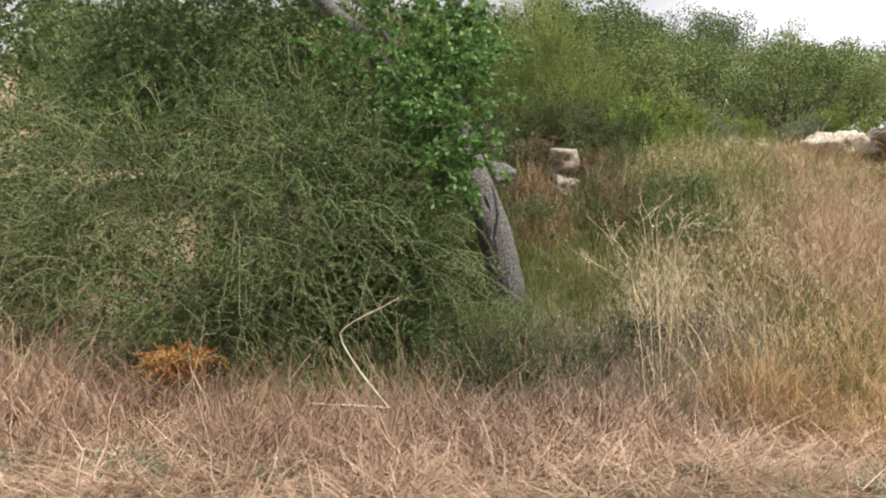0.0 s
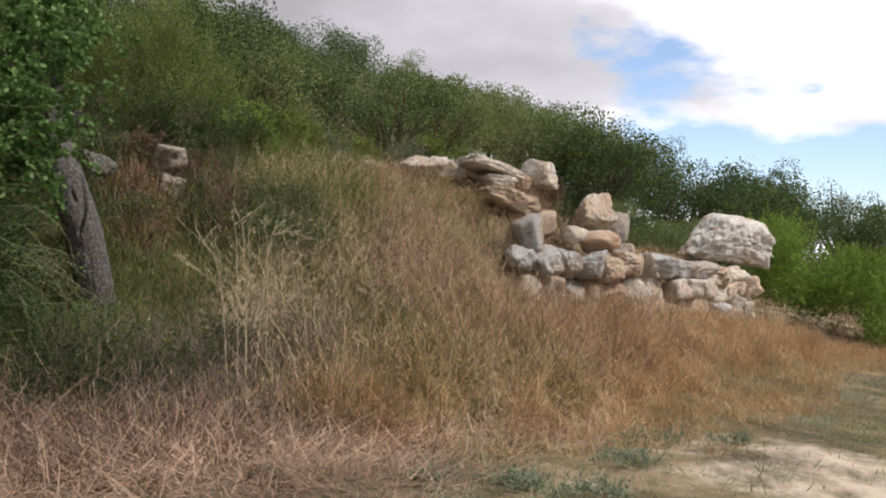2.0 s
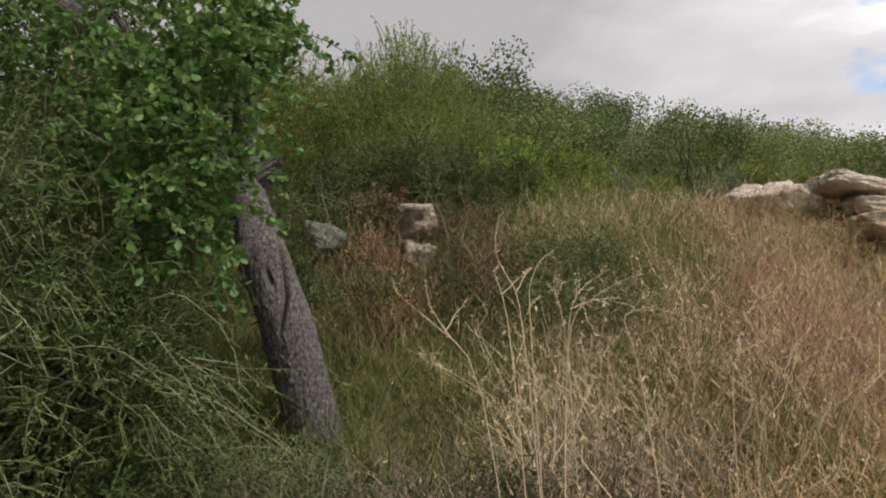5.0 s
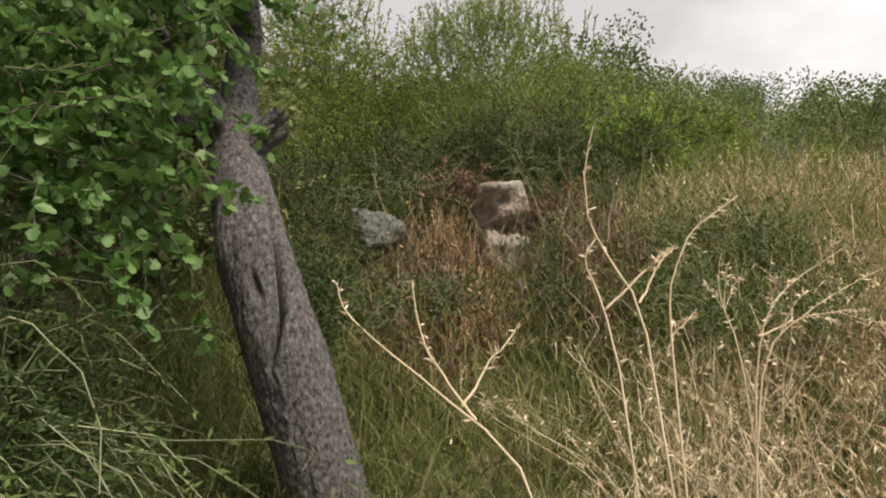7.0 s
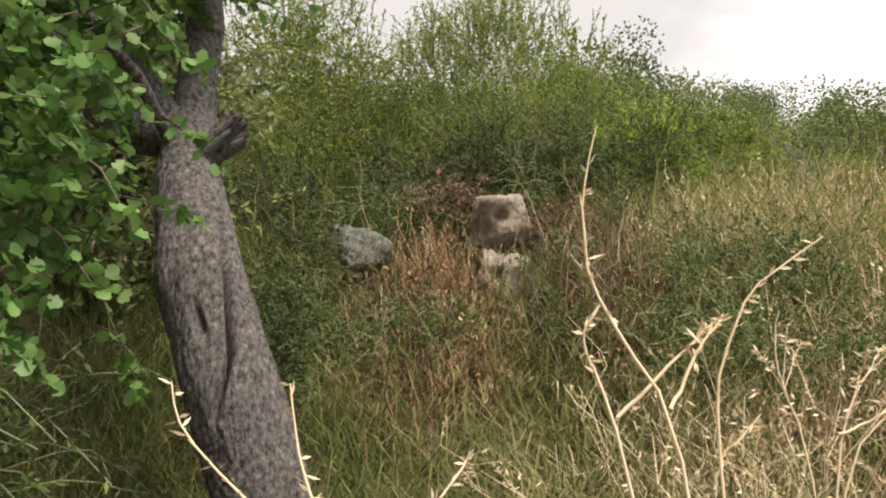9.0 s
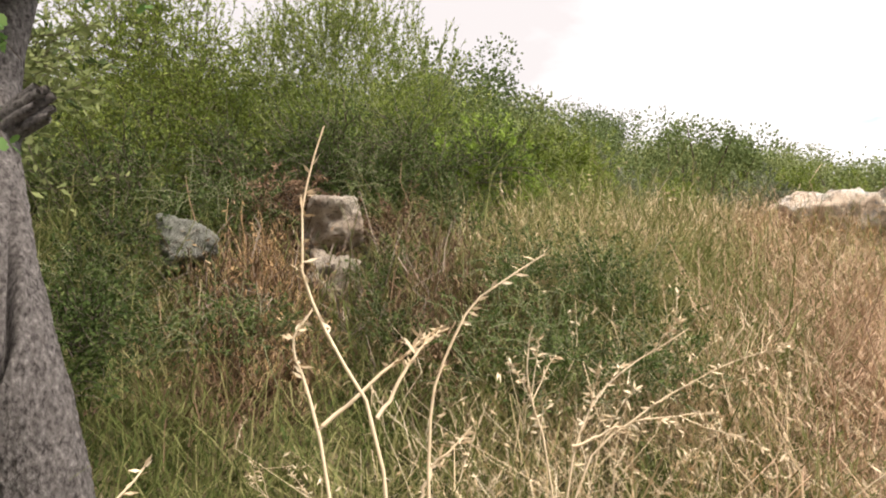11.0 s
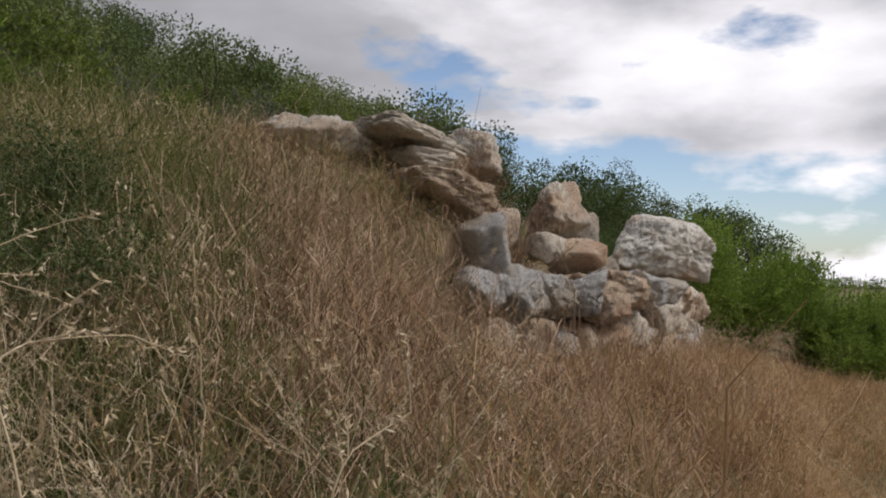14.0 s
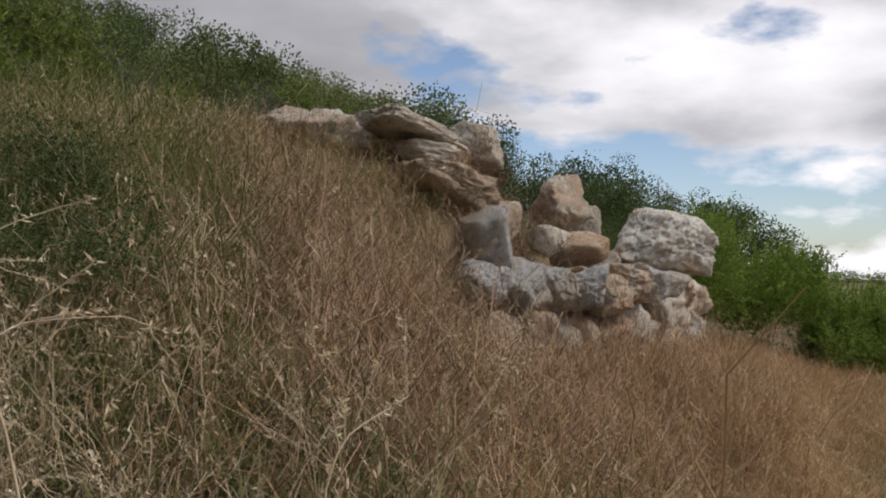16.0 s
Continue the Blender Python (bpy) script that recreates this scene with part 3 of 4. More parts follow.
grass("dry_grass", "tall dry straw-coloured grass on the bank", STRAW, 34000, 44, (-5, 14, 4.5, 11),
      lambda x, y: clear(x, y) * smooth(-0.35, 0.3, depth(x, y)) * (0.06 + 0.94 * smooth(0.42, 0.56, field(x, y, 1.5, 2))) * (1 - 0.7 * smooth(0.5, 1.0, depth(x, y)) * (1 - smooth(3.4, 4.4, x))) * (0.10 + 0.6 * smooth(1.0, 2.0, x) * (1 - smooth(0.3, 1.0, depth(x, y))) + 0.55 * smooth(1.7, 3.0, x)) * (1 - 0.65 * smooth(1.8, 3.0, depth(x, y))) * (0.45 + 0.55 * smooth(-0.3, 0.3, tan_side(x, y))),
      lambda x, y: (0.40 + 0.45 * smooth(0.45, 0.8, field(x, y, 0.7, 31))) * (1 - 0.70 * smooth(1.4, 2.8, depth(x, y))) * np.interp(x, [1, 2.2, 5, 8, 12], [0.8, 1.05, 1.1, 0.95, 0.8]), 0.45, 0.0058, 0.10, seeds=0.3, k=5, wobble=0.30)
grass("bank_grass", "mixed green grass on the overgrown bank", GREEN_GRASS, 38000, 26, (-1, 7, 5.3, 11),
      lambda x, y: clear(x, y) * smooth(0.2, 1.0, depth(x, y)) * (1 - 0.85 * smooth(0.0, 0.6, tan_side(x, y))), lambda x, y: 0.38 + 0.35 * field(x, y, 0.9, 14), 0.5, 0.006, 0.10, droop=0.7, wobble=0.26, k=5)
grass("dry_weed_tangle", "tangle of wiry red-brown dry stems on the mound", TANGLE, 28000, 60, (2.4, 7.6, 6.3, 11.2),
      lambda x, y: clear(x, y) * smooth(-0.15, 0.5, tan_side(x, y)) * smooth(0.3, 1.2, depth(x, y)) * (0.12 + 0.88 * smooth(0.40, 0.54, field(x, y, 1.4, 61))), lambda x, y: np.interp(y - 0.2 * x, [5.5, 6.6, 7.6, 8.3, 9.4], [0.5, 0.75, 0.64, 0.48, 0.34]), 1.0, 0.0046, 0.22, k=6, wobble=0.38, droop=0.35)
grass("dead_brush", "grey-brown dead brushwood at the foot of the bank", BRUSH, 9000, 30, (-0.4, 2.6, 5.3, 6.9), lambda x, y: smooth(0.0, 0.3, depth(x, y)), lambda x, y: np.interp(x, [0, 1.2, 2.4], [0.5, 0.75, 0.7]), 0.8, 0.006, 0.12, k=6, wobble=0.25, droop=0.4)
grass("fallen_hay", "matted fallen dry stems at the foot of the bank", HAY, 24000, 14, (-7, 4.5, 3.8, 6.2),
      lambda x, y: smooth(-1.5, -0.8, depth(x, y) + 0.7 * (field(x, y, 0.6, 4) - 0.5)) * (1 - smooth(0.4, 0.9, depth(x, y))) * (1 - 0.8 * smooth(1.5, 3.5, x)), lambda x, y: 0.6 + 0 * x, 0.8, 0.0065, 0.12, droop=0.1, wobble=0.14, lie=0.82, k=4)
grass("left_dry_grass", "tan dry grass beside the weeping bush", TANGLE, 5000, 26, (-5, -2.3, 4.9, 6.2), lambda x, y: smooth(-0.2, 0.2, depth(x, y)) * (1 - smooth(-2.9, -2.3, x)), lambda x, y: 0.85 + 0 * x, 0.4, 0.007, 0.12, droop=0.6, wobble=0.22)
grass("track_grass", "short trodden green and straw grass on the track", TRACK_GRASS, 56000, 12, (-3, 11, 2.8, 9.5),
      lambda x, y: (1 - smooth(-0.1, 0.5, depth(x, y))) * smooth(-9, -2, depth(x, y)) * (0.3 + 0.7 * smooth(0.3, 0.5, field(x, y, 0.55, 9))) * (1 - 0.85 * np.exp(-((x - 5.6) ** 2 + (y - 3.3) ** 2) / 1.8)),
      lambda x, y: 0.06 + 0.12 * field(x, y, 1.2, 6), 0.5, 0.007, 0.06, k=3)
grass("green_tufts", "low green weeds on the track's edge", WEED, 12000, 40, (-2, 14, 3, 10), lambda x, y: smooth(-2.6, -1.2, depth(x, y)) * (1 - smooth(-0.3, 0.2, depth(x, y))) * smooth(0.5, 0.7, field(x, y, 1.1, 17)),
      lambda x, y: 0.18 + 0 * x, 0.6, 0.007, 0.09, k=4)
# darker leaf green than bank_grass: shade round the blocks put into the colour
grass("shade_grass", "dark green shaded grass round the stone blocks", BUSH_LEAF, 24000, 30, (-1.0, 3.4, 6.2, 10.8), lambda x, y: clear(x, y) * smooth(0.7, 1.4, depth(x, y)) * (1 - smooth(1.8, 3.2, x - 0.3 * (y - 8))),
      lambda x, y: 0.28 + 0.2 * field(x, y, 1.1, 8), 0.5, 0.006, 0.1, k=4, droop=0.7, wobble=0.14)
grass("block_grass", "dry oat grass hanging round the square-cut blocks", STRAW, 2000, 30, (0.6, 1.9, 8.6, 9.35), lambda x, y: 0.15 + 0.85 * (np.abs(x - 1.13) < 0.18), lambda x, y: np.where(np.abs(x - 1.45) < 0.24, 0.12, 0.5), 0.3, 0.006, 0.06, k=5, droop=0.6, seeds=0.6)
grass("oat_grass", "blond wild oats with hanging seeds on the bank", BLOND, 9000, 30, (1.5, 4.8, 5.8, 10.3), lambda x, y: smooth(0.1, 0.5, depth(x, y)) * (0.28 + 0.72 * smooth(1.7, 2.5, depth(x, y)) * smooth(2.0, 2.6, x)) * (1 - 0.8 * smooth(0.2, 0.9, tan_side(x, y))) * (0.1 + 0.9 * smooth(0.40, 0.58, field(x, y, 1.3, 50))), lambda x, y: np.interp(depth(x, y), [0, 1.5, 3.5], [0.75, 0.65, 0.5]), 0.36, 0.005, 0.1, k=5, droop=0.5, seeds=0.35, wobble=0.14)
grass("straw_tussock", "arching orange-tan straw tussocks at the foot of the bank", STRAW, 14000, 160, (1.9, 9, 5.6, 9.5), lambda x, y: smooth(-0.1, 0.15, depth(x, y)) * (1 - smooth(0.5, 1.3, depth(x, y))), lambda x, y: np.interp(x, [2, 3, 5, 9], [0.78, 0.80, 0.70, 0.52]), 0.5, 0.0072, 0.10, k=6, droop=0.75, wobble=0.26, seeds=0.12)
grass("olive_tussock", "olive-green grass tussocks on the bank", GREEN_GRASS, 22000, 80, (1.7, 5.4, 5.8, 10.2), lambda x, y: clear(x, y) * smooth(0.0, 0.5, depth(x, y)) * (0.35 + 0.65 * smooth(2.3, 2.9, x)) * (1 - 0.85 * smooth(-0.1, 0.6, tan_side(x, y)) * smooth(6.5, 7.5, y)), lambda x, y: 0.45 + 0.25 * field(x, y, 1.0, 23), 0.55, 0.0075, 0.10, k=6, droop=0.9, wobble=0.22)
grass("rusty_grass", "red-brown withered grass hanging round the stone blocks", DEAD_LEAF, 5200, 40, (0.35, 2.2, 8.5, 9.5), lambda x, y: 0.12 + 0.88 * (np.abs(x - 1.45) > 0.17) * (x > 0.85), lambda x, y: np.where((x > 1.22) & (x < 1.68), 0.12, np.where(x < 0.85, 0.30, 0.55)), 0.4, 0.008, 0.08, k=5, droop=0.8, wobble=0.2, seeds=0.3)
grass("brown_brush", "low brown dead brush before the leaning trunk", LEFT_BRUSH, 8500, 34, (-1.5, 1.4, 4.6, 6.0), lambda x, y: smooth(-0.5, -0.2, depth(x, y)) * (1 - smooth(0.3, 0.55, depth(x, y))), lambda x, y: np.interp(x, [-0.2, 0.5], [0.75, 0.5]) + 0.2 * field(x, y, 1.1, 77), 1.0, 0.0055, 0.12, k=7, droop=0.8, wobble=0.36)
grass("brown_brush", "brown tangled dead brush beside the weeping bush", LEFT_BRUSH, 7000, 34, (-5, -1.3, 4.7, 6.0), lambda x, y: smooth(-0.4, 0.1, depth(x, y)) * (1 - smooth(-2.1, -1.3, x)), lambda x, y: np.interp(x, [-3.4, -2.4, -1.4], [1.05, 0.75, 0.4]), 0.8, 0.007, 0.14, k=6, droop=0.5, wobble=0.32)
grass("wall_foot_grass", "tall dry oats against the foot of the wall", STRAW, 6000, 40, (5.6, 14, 8.6, 13), lambda x, y: (wall_uv(x, y)[1] > -0.75) * (wall_uv(x, y)[1] < -0.2) * (wall_uv(x, y)[0] > -0.5) * (0.10 + 0.85 * smooth(0.42, 0.58, field(x, y, 1.2, 71))), lambda x, y: 0.30 + 0.4 * field(x, y, 0.8, 44), 0.25, 0.007, 0.10, k=5, droop=0.5, wobble=0.14, seeds=0.2)
grass("pale_twigs", "pale dry twiggy stems in the straw", STALK, 2500, 16, (1.7, 3.9, 6.0, 8.2), lambda x, y: smooth(0.1, 0.4, depth(x, y)) * smooth(0.40, 0.55, field(x, y, 1.7, 90)), lambda x, y: 0.62 + 0 * x, 0.7, 0.0048, 0.12, k=6, wobble=0.3, droop=0.35, seeds=0.35)
grass("dead_bramble", "grey-brown dead bramble hanging round the stone blocks", BRUSH, 1100, 24, (0.75, 2.0, 8.75, 9.3), lambda x, y: 1.0 * (np.abs(x - 1.38) > 0.17), lambda x, y: 0.45 + 0 * x, 0.8, 0.006, 0.10, k=6, wobble=0.5, droop=0.5)
grass("ledge_grass", "wiry dry stems grown round the ledge stones", TANGLE, 1500, 30, (4.9, 6.6, 9.2, 10.0), lambda x, y: clear(x, y) * (0.2 + 0.8 * smooth(0.42, 0.56, field(x, y, 1.8, 33))), lambda x, y: 0.30 + 0 * x, 0.6, 0.006, 0.12, k=6, wobble=0.35, droop=0.4)
grass("long_stems", "long pale arching grass stems over the mound", BLOND, 900, 5, (2.4, 7.5, 6.6, 10.0), lambda x, y: clear(x, y) * smooth(0.3, 0.8, depth(x, y)), lambda x, y: 0.85 - 0.3 * smooth(1.5, 3.0, depth(x, y)), 0.8, 0.0046, 0.15, k=8, droop=0.7, wobble=0.10, seeds=0.5)
grass("stubble", "reddish dry stubble between the track and the wall", STRAW, 26000, 14, (2.5, 15, 4.5, 11), lambda x, y: smooth(-1.9, -0.6, depth(x, y) + 0.8 * (field(x, y, 0.8, 40) - 0.5)) * (1 - smooth(0.2, 0.8, depth(x, y))) * smooth(2.5, 4, x),
      lambda x, y: 0.20 + 0.16 * field(x, y, 0.9, 3), 0.32, 0.006, 0.08, k=4, droop=0.35, wobble=0.22, seeds=0.1)
grass("terrace_grass", "dry grass on the terrace above the wall", STRAW, 11000, 16, (6, 24, 10, 24), lambda x, y: clear(x, y) * smooth(3.2, 4.0, depth(x, y)), lambda x, y: 0.4 + 0 * x, 0.3, 0.009, k=4, seeds=0.1)
grass("field_grass", "dry reddish field grass beyond the wall's end", TANGLE, 12000, 20, (9, 30, 6, 20), lambda x, y: smooth(-0.6, 0.3, depth(x, y)) * (1 - smooth(2, 4, depth(x, y))) + 0.3 * (x > 15), lambda x, y: 0.5 + 0 * x, 0.2, 0.010, 0.1, k=4)


# ---- shrubs ----
def shrub(name, label, at, radii, n, per, leaf, mats, droop, reach, low=-0.3, up=0.5, shape=NARROW, stem=0.004, lumps=14, flat=0.0, long=0, category="bush", group="", fill=0.35, spires=0):
    """Branches out of a lumpy core, leaves along them, and inner leaves that close the core."""
    base = empty(name, (at[0], at[1], float(ground_z(at[0], at[1]))), label, category, group)
    off = np.array(base.location)
    c, R = np.array(at), np.array(radii)
    L = c + sphere_dirs(lumps, low) * R * 0.62
    dirs = sphere_dirs(n, low)
    S = L[rng.integers(0, lumps, n)] + dirs * R * 0.5 * rng.uniform(0.15, 0.75, n)[:, None]
    D = dirs + np.array([0, 0, up]) + rng.normal(0, 0.45, (n, 3))
    P = arcs(S, D, rng.uniform(0.4, 1.0, n) * reach, 5, rng.uniform(0.2, 1.5, n) * droop, 0.14)
    P[..., 2] = np.maximum(P[..., 2], ground_z(P[..., 0], P[..., 1]) + 0.03)
    soups = [tubes(P - off, np.linspace(1, 0.35, 5) * stem)]
    m = int(n * per * fill)
    w = rng.integers(0, lumps, m)
    I = L[w] + sphere_dirs(m) * R * 0.45 * rng.uniform(0.2, 1, m)[:, None] ** 0.6
    I[:, 2] = np.maximum(I[:, 2], ground_z(I[:, 0], I[:, 1]) + 0.03)
    C, D2 = along(P, per, 0.05)
    C, D2 = np.concatenate([C, I]), np.concatenate([D2 * 0.8 + rng.normal(0, 0.55, C.shape), rng.normal(size=I.shape)])
    if long:
        d = sphere_dirs(long, -0.1)
        Q = arcs(c + d * R * 0.8, d * np.array([1, 1, 0.6]) + np.array([0, -0.15, 0.5]), rng.uniform(0.5, 1.0, long), 9, rng.uniform(0.3, 1.0, long), 0.05)
        Q[..., 2] = np.maximum(Q[..., 2], ground_z(Q[..., 0], Q[..., 1]) + 0.03)
        soups.append(tubes(Q - off, np.linspace(1.3, 0.5, 9) * 0.003, 4))
        C3, D3 = along(Q, 26, 0.2)
        C, D2 = np.concatenate([C, C3]), np.concatenate([D2, D3 * 0.6 + rng.normal(0, 0.6, C3.shape)])
    if spires:
        a, q = rng.uniform(0, 2 * np.pi, spires), np.sqrt(rng.uniform(0, 1, spires)) * 0.75
        F = c + np.stack([q * np.cos(a) * R[0], q * np.sin(a) * R[1], R[2] * (0.30 + 0.40 * (1 - q * q))], -1)
        Q = arcs(F, np.stack([0.2 * q * np.cos(a), 0.2 * q * np.sin(a), np.ones(spires)], -1) + rng.normal(0, 0.12, (spires, 3)), rng.uniform(0.25, 0.75, spires) * reach * 1.7, 7, 0.0, 0.05)
        soups.append(tubes(Q - off, np.linspace(1.0, 0.4, 7) * 0.004, 3))
        C4, D4 = along(Q, 44, 0.05)
        C, D2 = np.concatenate([C, C4]), np.concatenate([D2, D4 * 0.9 + rng.normal(0, 0.45, C4.shape)])
    tagged(piece("branchwork", soups, mats[1], base), kind="stuff")
    tagged(piece("foliage", [leaves(C - off, D2, rng.uniform(0.6, 1.3, len(C)) * leaf[0], rng.uniform(0.7, 1.2, len(C)) * leaf[1], shape, flat)], mats[0], base), kind="stuff")
    return base


BUSHY = (BUSH_LEAF, BUSH_TWIG)
shrub("weeping_bush", "large green bush of thin drooping twigs", (-1.85, 6.75, 1.45), (1.95, 1.15, 1.6), 2300, 22, (0.040, 0.014), BUSHY, 0.6, 0.75, low=-0.8, long=130, lumps=22)
shrub("weeping_bush", "green twiggy bush beside the leaning trunk", (-0.55, 6.62, 1.25), (0.68, 0.6, 0.95), 1300, 26, (0.034, 0.012), BUSHY, 0.5, 0.5, low=-0.8, long=36)
shrub("weeping_bush", "dark twiggy bush at the edge of dry grass", (-4.3, 7.2, 1.8), (1.3, 1.0, 1.5), 800, 22, (0.045, 0.016), BUSHY, 0.6, 0.8, low=-0.7)
shrub("thicket", "dark olive-green thicket behind the weeping bush", (-2.4, 9.4, 3.7), (2.4, 1.2, 1.9), 1000, 26, (0.07, 0.028), (WOOD_LEAF, DARK_BARK), 0.2, 0.9, low=-0.8, lumps=24)
shrub("thicket", "dark olive-green thicket beyond the dry grass", (-6.2, 9.6, 3.2), (2.0, 1.2, 2.0), 700, 24, (0.08, 0.032), (WOOD_LEAF, DARK_BARK), 0.2, 0.9, low=-0.8, lumps=20)
shrub("thicket", "dark leafy thicket close behind the leaning trunk", (-0.85, 9.0, 3.2), (0.8, 0.6, 1.3), 600, 22, (0.06, 0.026), (WOOD_LEAF, DARK_BARK), 0.2, 0.6, low=-0.8, lumps=18, fill=0.6)
shrub("thicket", "olive-green shrub behind the leaning trunk", (-0.2, 11.4, 3.5), (1.1, 0.9, 1.5), 900, 24, (0.038, 0.013), (BROOM, DARK_BARK), 0.1, 0.42, low=-0.8, lumps=24, fill=0.6, spires=20)
shrub("thicket", "dark green shrub in the gap of the crest", (0.55, 11.5, 3.4), (0.7, 0.7, 1.45), 600, 22, (0.038, 0.013), (BROOM, DARK_BARK), 0.1, 0.4, low=-0.8, lumps=18, fill=0.6)
shrub("broom_shrub", "feathery green broom behind the stone blocks", (1.5, 11.1, 3.35), (1.1, 0.8, 1.45), 1700, 28, (0.030, 0.010), (BROOM, BUSH_TWIG), 0.05, 0.36, low=-0.8, up=1.4, lumps=30, fill=0.5, spires=70)
shrub("bright_shrub", "yellow-green leafy shrub on the crest", (2.35, 10.3, 2.85), (0.4, 0.35, 0.5), 420, 30, (0.045, 0.012), (LENTISK, BUSH_TWIG), 0.1, 0.35, up=1.5, low=-0.7)
for x, y, z in ((1.05, 9.66, 2.62), (1.78, 9.55, 2.42)):
    shrub("withered_shrub", "red-brown withered shrub over the stone blocks", (x, y, z), (0.26, 0.2, 0.26), 110, 18, (0.034, 0.012), (DEAD_LEAF, DARK_BARK), 0.4, 0.3, low=-0.5, group="undergrowth on the bank", lumps=7, stem=0.003)
shrub("withered_shrub", "brown dry shrub between the pale block and the peaked stone", (7.35, 10.95, 2.55), (0.32, 0.3, 0.38), 170, 20, (0.034, 0.012), (DEAD_LEAF, DARK_BARK), 0.2, 0.35, low=-0.6, up=1.0, group="undergrowth on the bank", lumps=8, stem=0.003)
r = np.random.default_rng(21)
for k in range(9):
    x = 2.5 + k * 0.45 + r.uniform(-0.15, 0.15)
    y = (11.2 if x < 3.6 else 12.2) + r.uniform(-0.4, 0.6)
    shrub("crest_shrub", "grey-green low shrub along the crest of the bank", (x, y, float(ground_z(x, y)) + 0.35), (0.5, 0.45, 0.5), 240, 28, (0.036, 0.014), (BROOM if k % 3 else PALE_LEAF, BUSH_TWIG), 0.1, 0.28,
          up=0.8, low=-0.6, group="crest shrubs", lumps=8)
for k in range(8):
    x, y = -0.6 + 0.42 * k + r.uniform(-0.1, 0.1), 10.15 + r.uniform(-0.2, 0.3)
    shrub("undergrowth_shrub", "brown-green shrub behind the stone blocks", (x, y, float(ground_z(x, y)) + 0.3), (0.42, 0.36, 0.42), 200, 20, (0.03, 0.011), (BUSH_LEAF, DARK_BARK), 0.3, 0.4, low=-0.6,
          group="undergrowth on the bank", lumps=8)
for x, y in ((0.95, 8.80), (1.72, 9.12), (1.62, 8.72), (0.36, 8.9)):
    shrub("undergrowth_shrub", "small dark tuft in front of the stone blocks", (x, y, float(ground_z(x, y)) + 0.10), (0.24, 0.2, 0.2), 90, 15, (0.026, 0.009), BUSHY, 0.4, 0.26, group="undergrowth on the bank", lumps=6, stem=0.002)
shrub("undergrowth_shrub", "dark bramble grown beside the grey block", (0.34, 9.02, float(ground_z(0.34, 9.02)) + 0.25), (0.24, 0.16, 0.3), 110, 16, (0.026, 0.010), (BUSH_LEAF, DARK_BARK), 0.4, 0.26, group="undergrowth on the bank", lumps=8, stem=0.003, fill=0.2)
shrub("undergrowth_shrub", "dark upright bramble below the grey block", (0.46, 8.2, float(ground_z(0.46, 8.2)) + 0.36), (0.2, 0.16, 0.36), 130, 18, (0.027, 0.010), (BUSH_LEAF, DARK_BARK), 0.3, 0.26, group="undergrowth on the bank", lumps=8, stem=0.003)
for x, y in ((0.15, 6.1), (0.5, 6.2), (0.85, 6.3), (1.2, 6.45), (0.6, 6.5), (0.2, 6.4), (1.5, 6.65)):
    shrub("undergrowth_shrub", "dark low bramble in the dead brushwood", (x, y, float(ground_z(x, y)) + 0.12), (0.3, 0.24, 0.28), 120, 15, (0.026, 0.010), (BUSH_LEAF, DARK_BARK), 0.4, 0.3, group="undergrowth on the bank", lumps=7, stem=0.003)
for k in range(34):
    x, y = r.uniform(-0.2, 2.6), r.uniform(6.3, 10.0)
    if math.hypot(x - 0.7, y - 7.4) < 0.42 or (math.hypot(x - 1.38, y - 9.2) < 0.5) or (math.hypot(x - 0.66, y - 9.1) < 0.42) or x - 0.25 > (y - 5.5) * 0.42:
        continue
    shrub("undergrowth_shrub", "low dark green undergrowth on the bank", (x, y, float(ground_z(x, y)) + 0.16), (0.42, 0.40, 0.26), 110, 15, (0.027, 0.009), BUSHY, 0.5, 0.36,
          up=0.5, low=-0.4, group="undergrowth on the bank", lumps=8, stem=0.0025)
for k in range(4):
    x, y = r.uniform(2.1, 2.7), r.uniform(7.9, 9.8)
    shrub("undergrowth_shrub", "sparse grey-green shrub among the dry stems", (x, y, float(ground_z(x, y)) + 0.2), (0.4, 0.38, 0.3), 130, 20, (0.026, 0.008), BUSHY, 0.4, 0.4, group="undergrowth on the bank", lumps=7, stem=0.0025)
shrub("bright_shrub", "tall bright green leafy shrub beside the boulder", (14.75, 13.1, 1.65), (1.25, 1.2, 1.35), 1000, 24, (0.050, 0.024), (LENTISK, BUSH_TWIG), 0.1, 0.42, up=0.5, low=-0.8, spires=40)
shrub("bright_shrub", "bright green leafy shrub at the field's edge", (16.1, 12.2, 1.15), (1.4, 1.2, 1.1), 900, 24, (0.055, 0.024), (LENTISK, BUSH_TWIG), 0.1, 0.45, up=0.9, low=-0.8, spires=40)
shrub("broom_shrub", "upright green broom at the field's edge", (16.2, 10.7, 0.6), (1.3, 1.0, 0.8), 750, 22, (0.070, 0.022), (LENTISK, BUSH_TWIG), 0.05, 0.6, up=1.5, low=-0.95, spires=60)
shrub("broom_shrub", "low upright green broom at the field's edge", (18.2, 10.6, 0.5), (1.5, 1.2, 0.7), 700, 20, (0.070, 0.022), (LENTISK, BUSH_TWIG), 0.05, 0.6, up=1.5, low=-0.95, spires=60)
shrub("broom_shrub", "bushy green broom between the shrubs at the field's edge", (17.2, 11.5, 0.6), (1.2, 1.0, 0.8), 650, 22, (0.065, 0.022), (LENTISK, BUSH_TWIG), 0.05, 0.55, up=1.5, low=-0.95, spires=40)
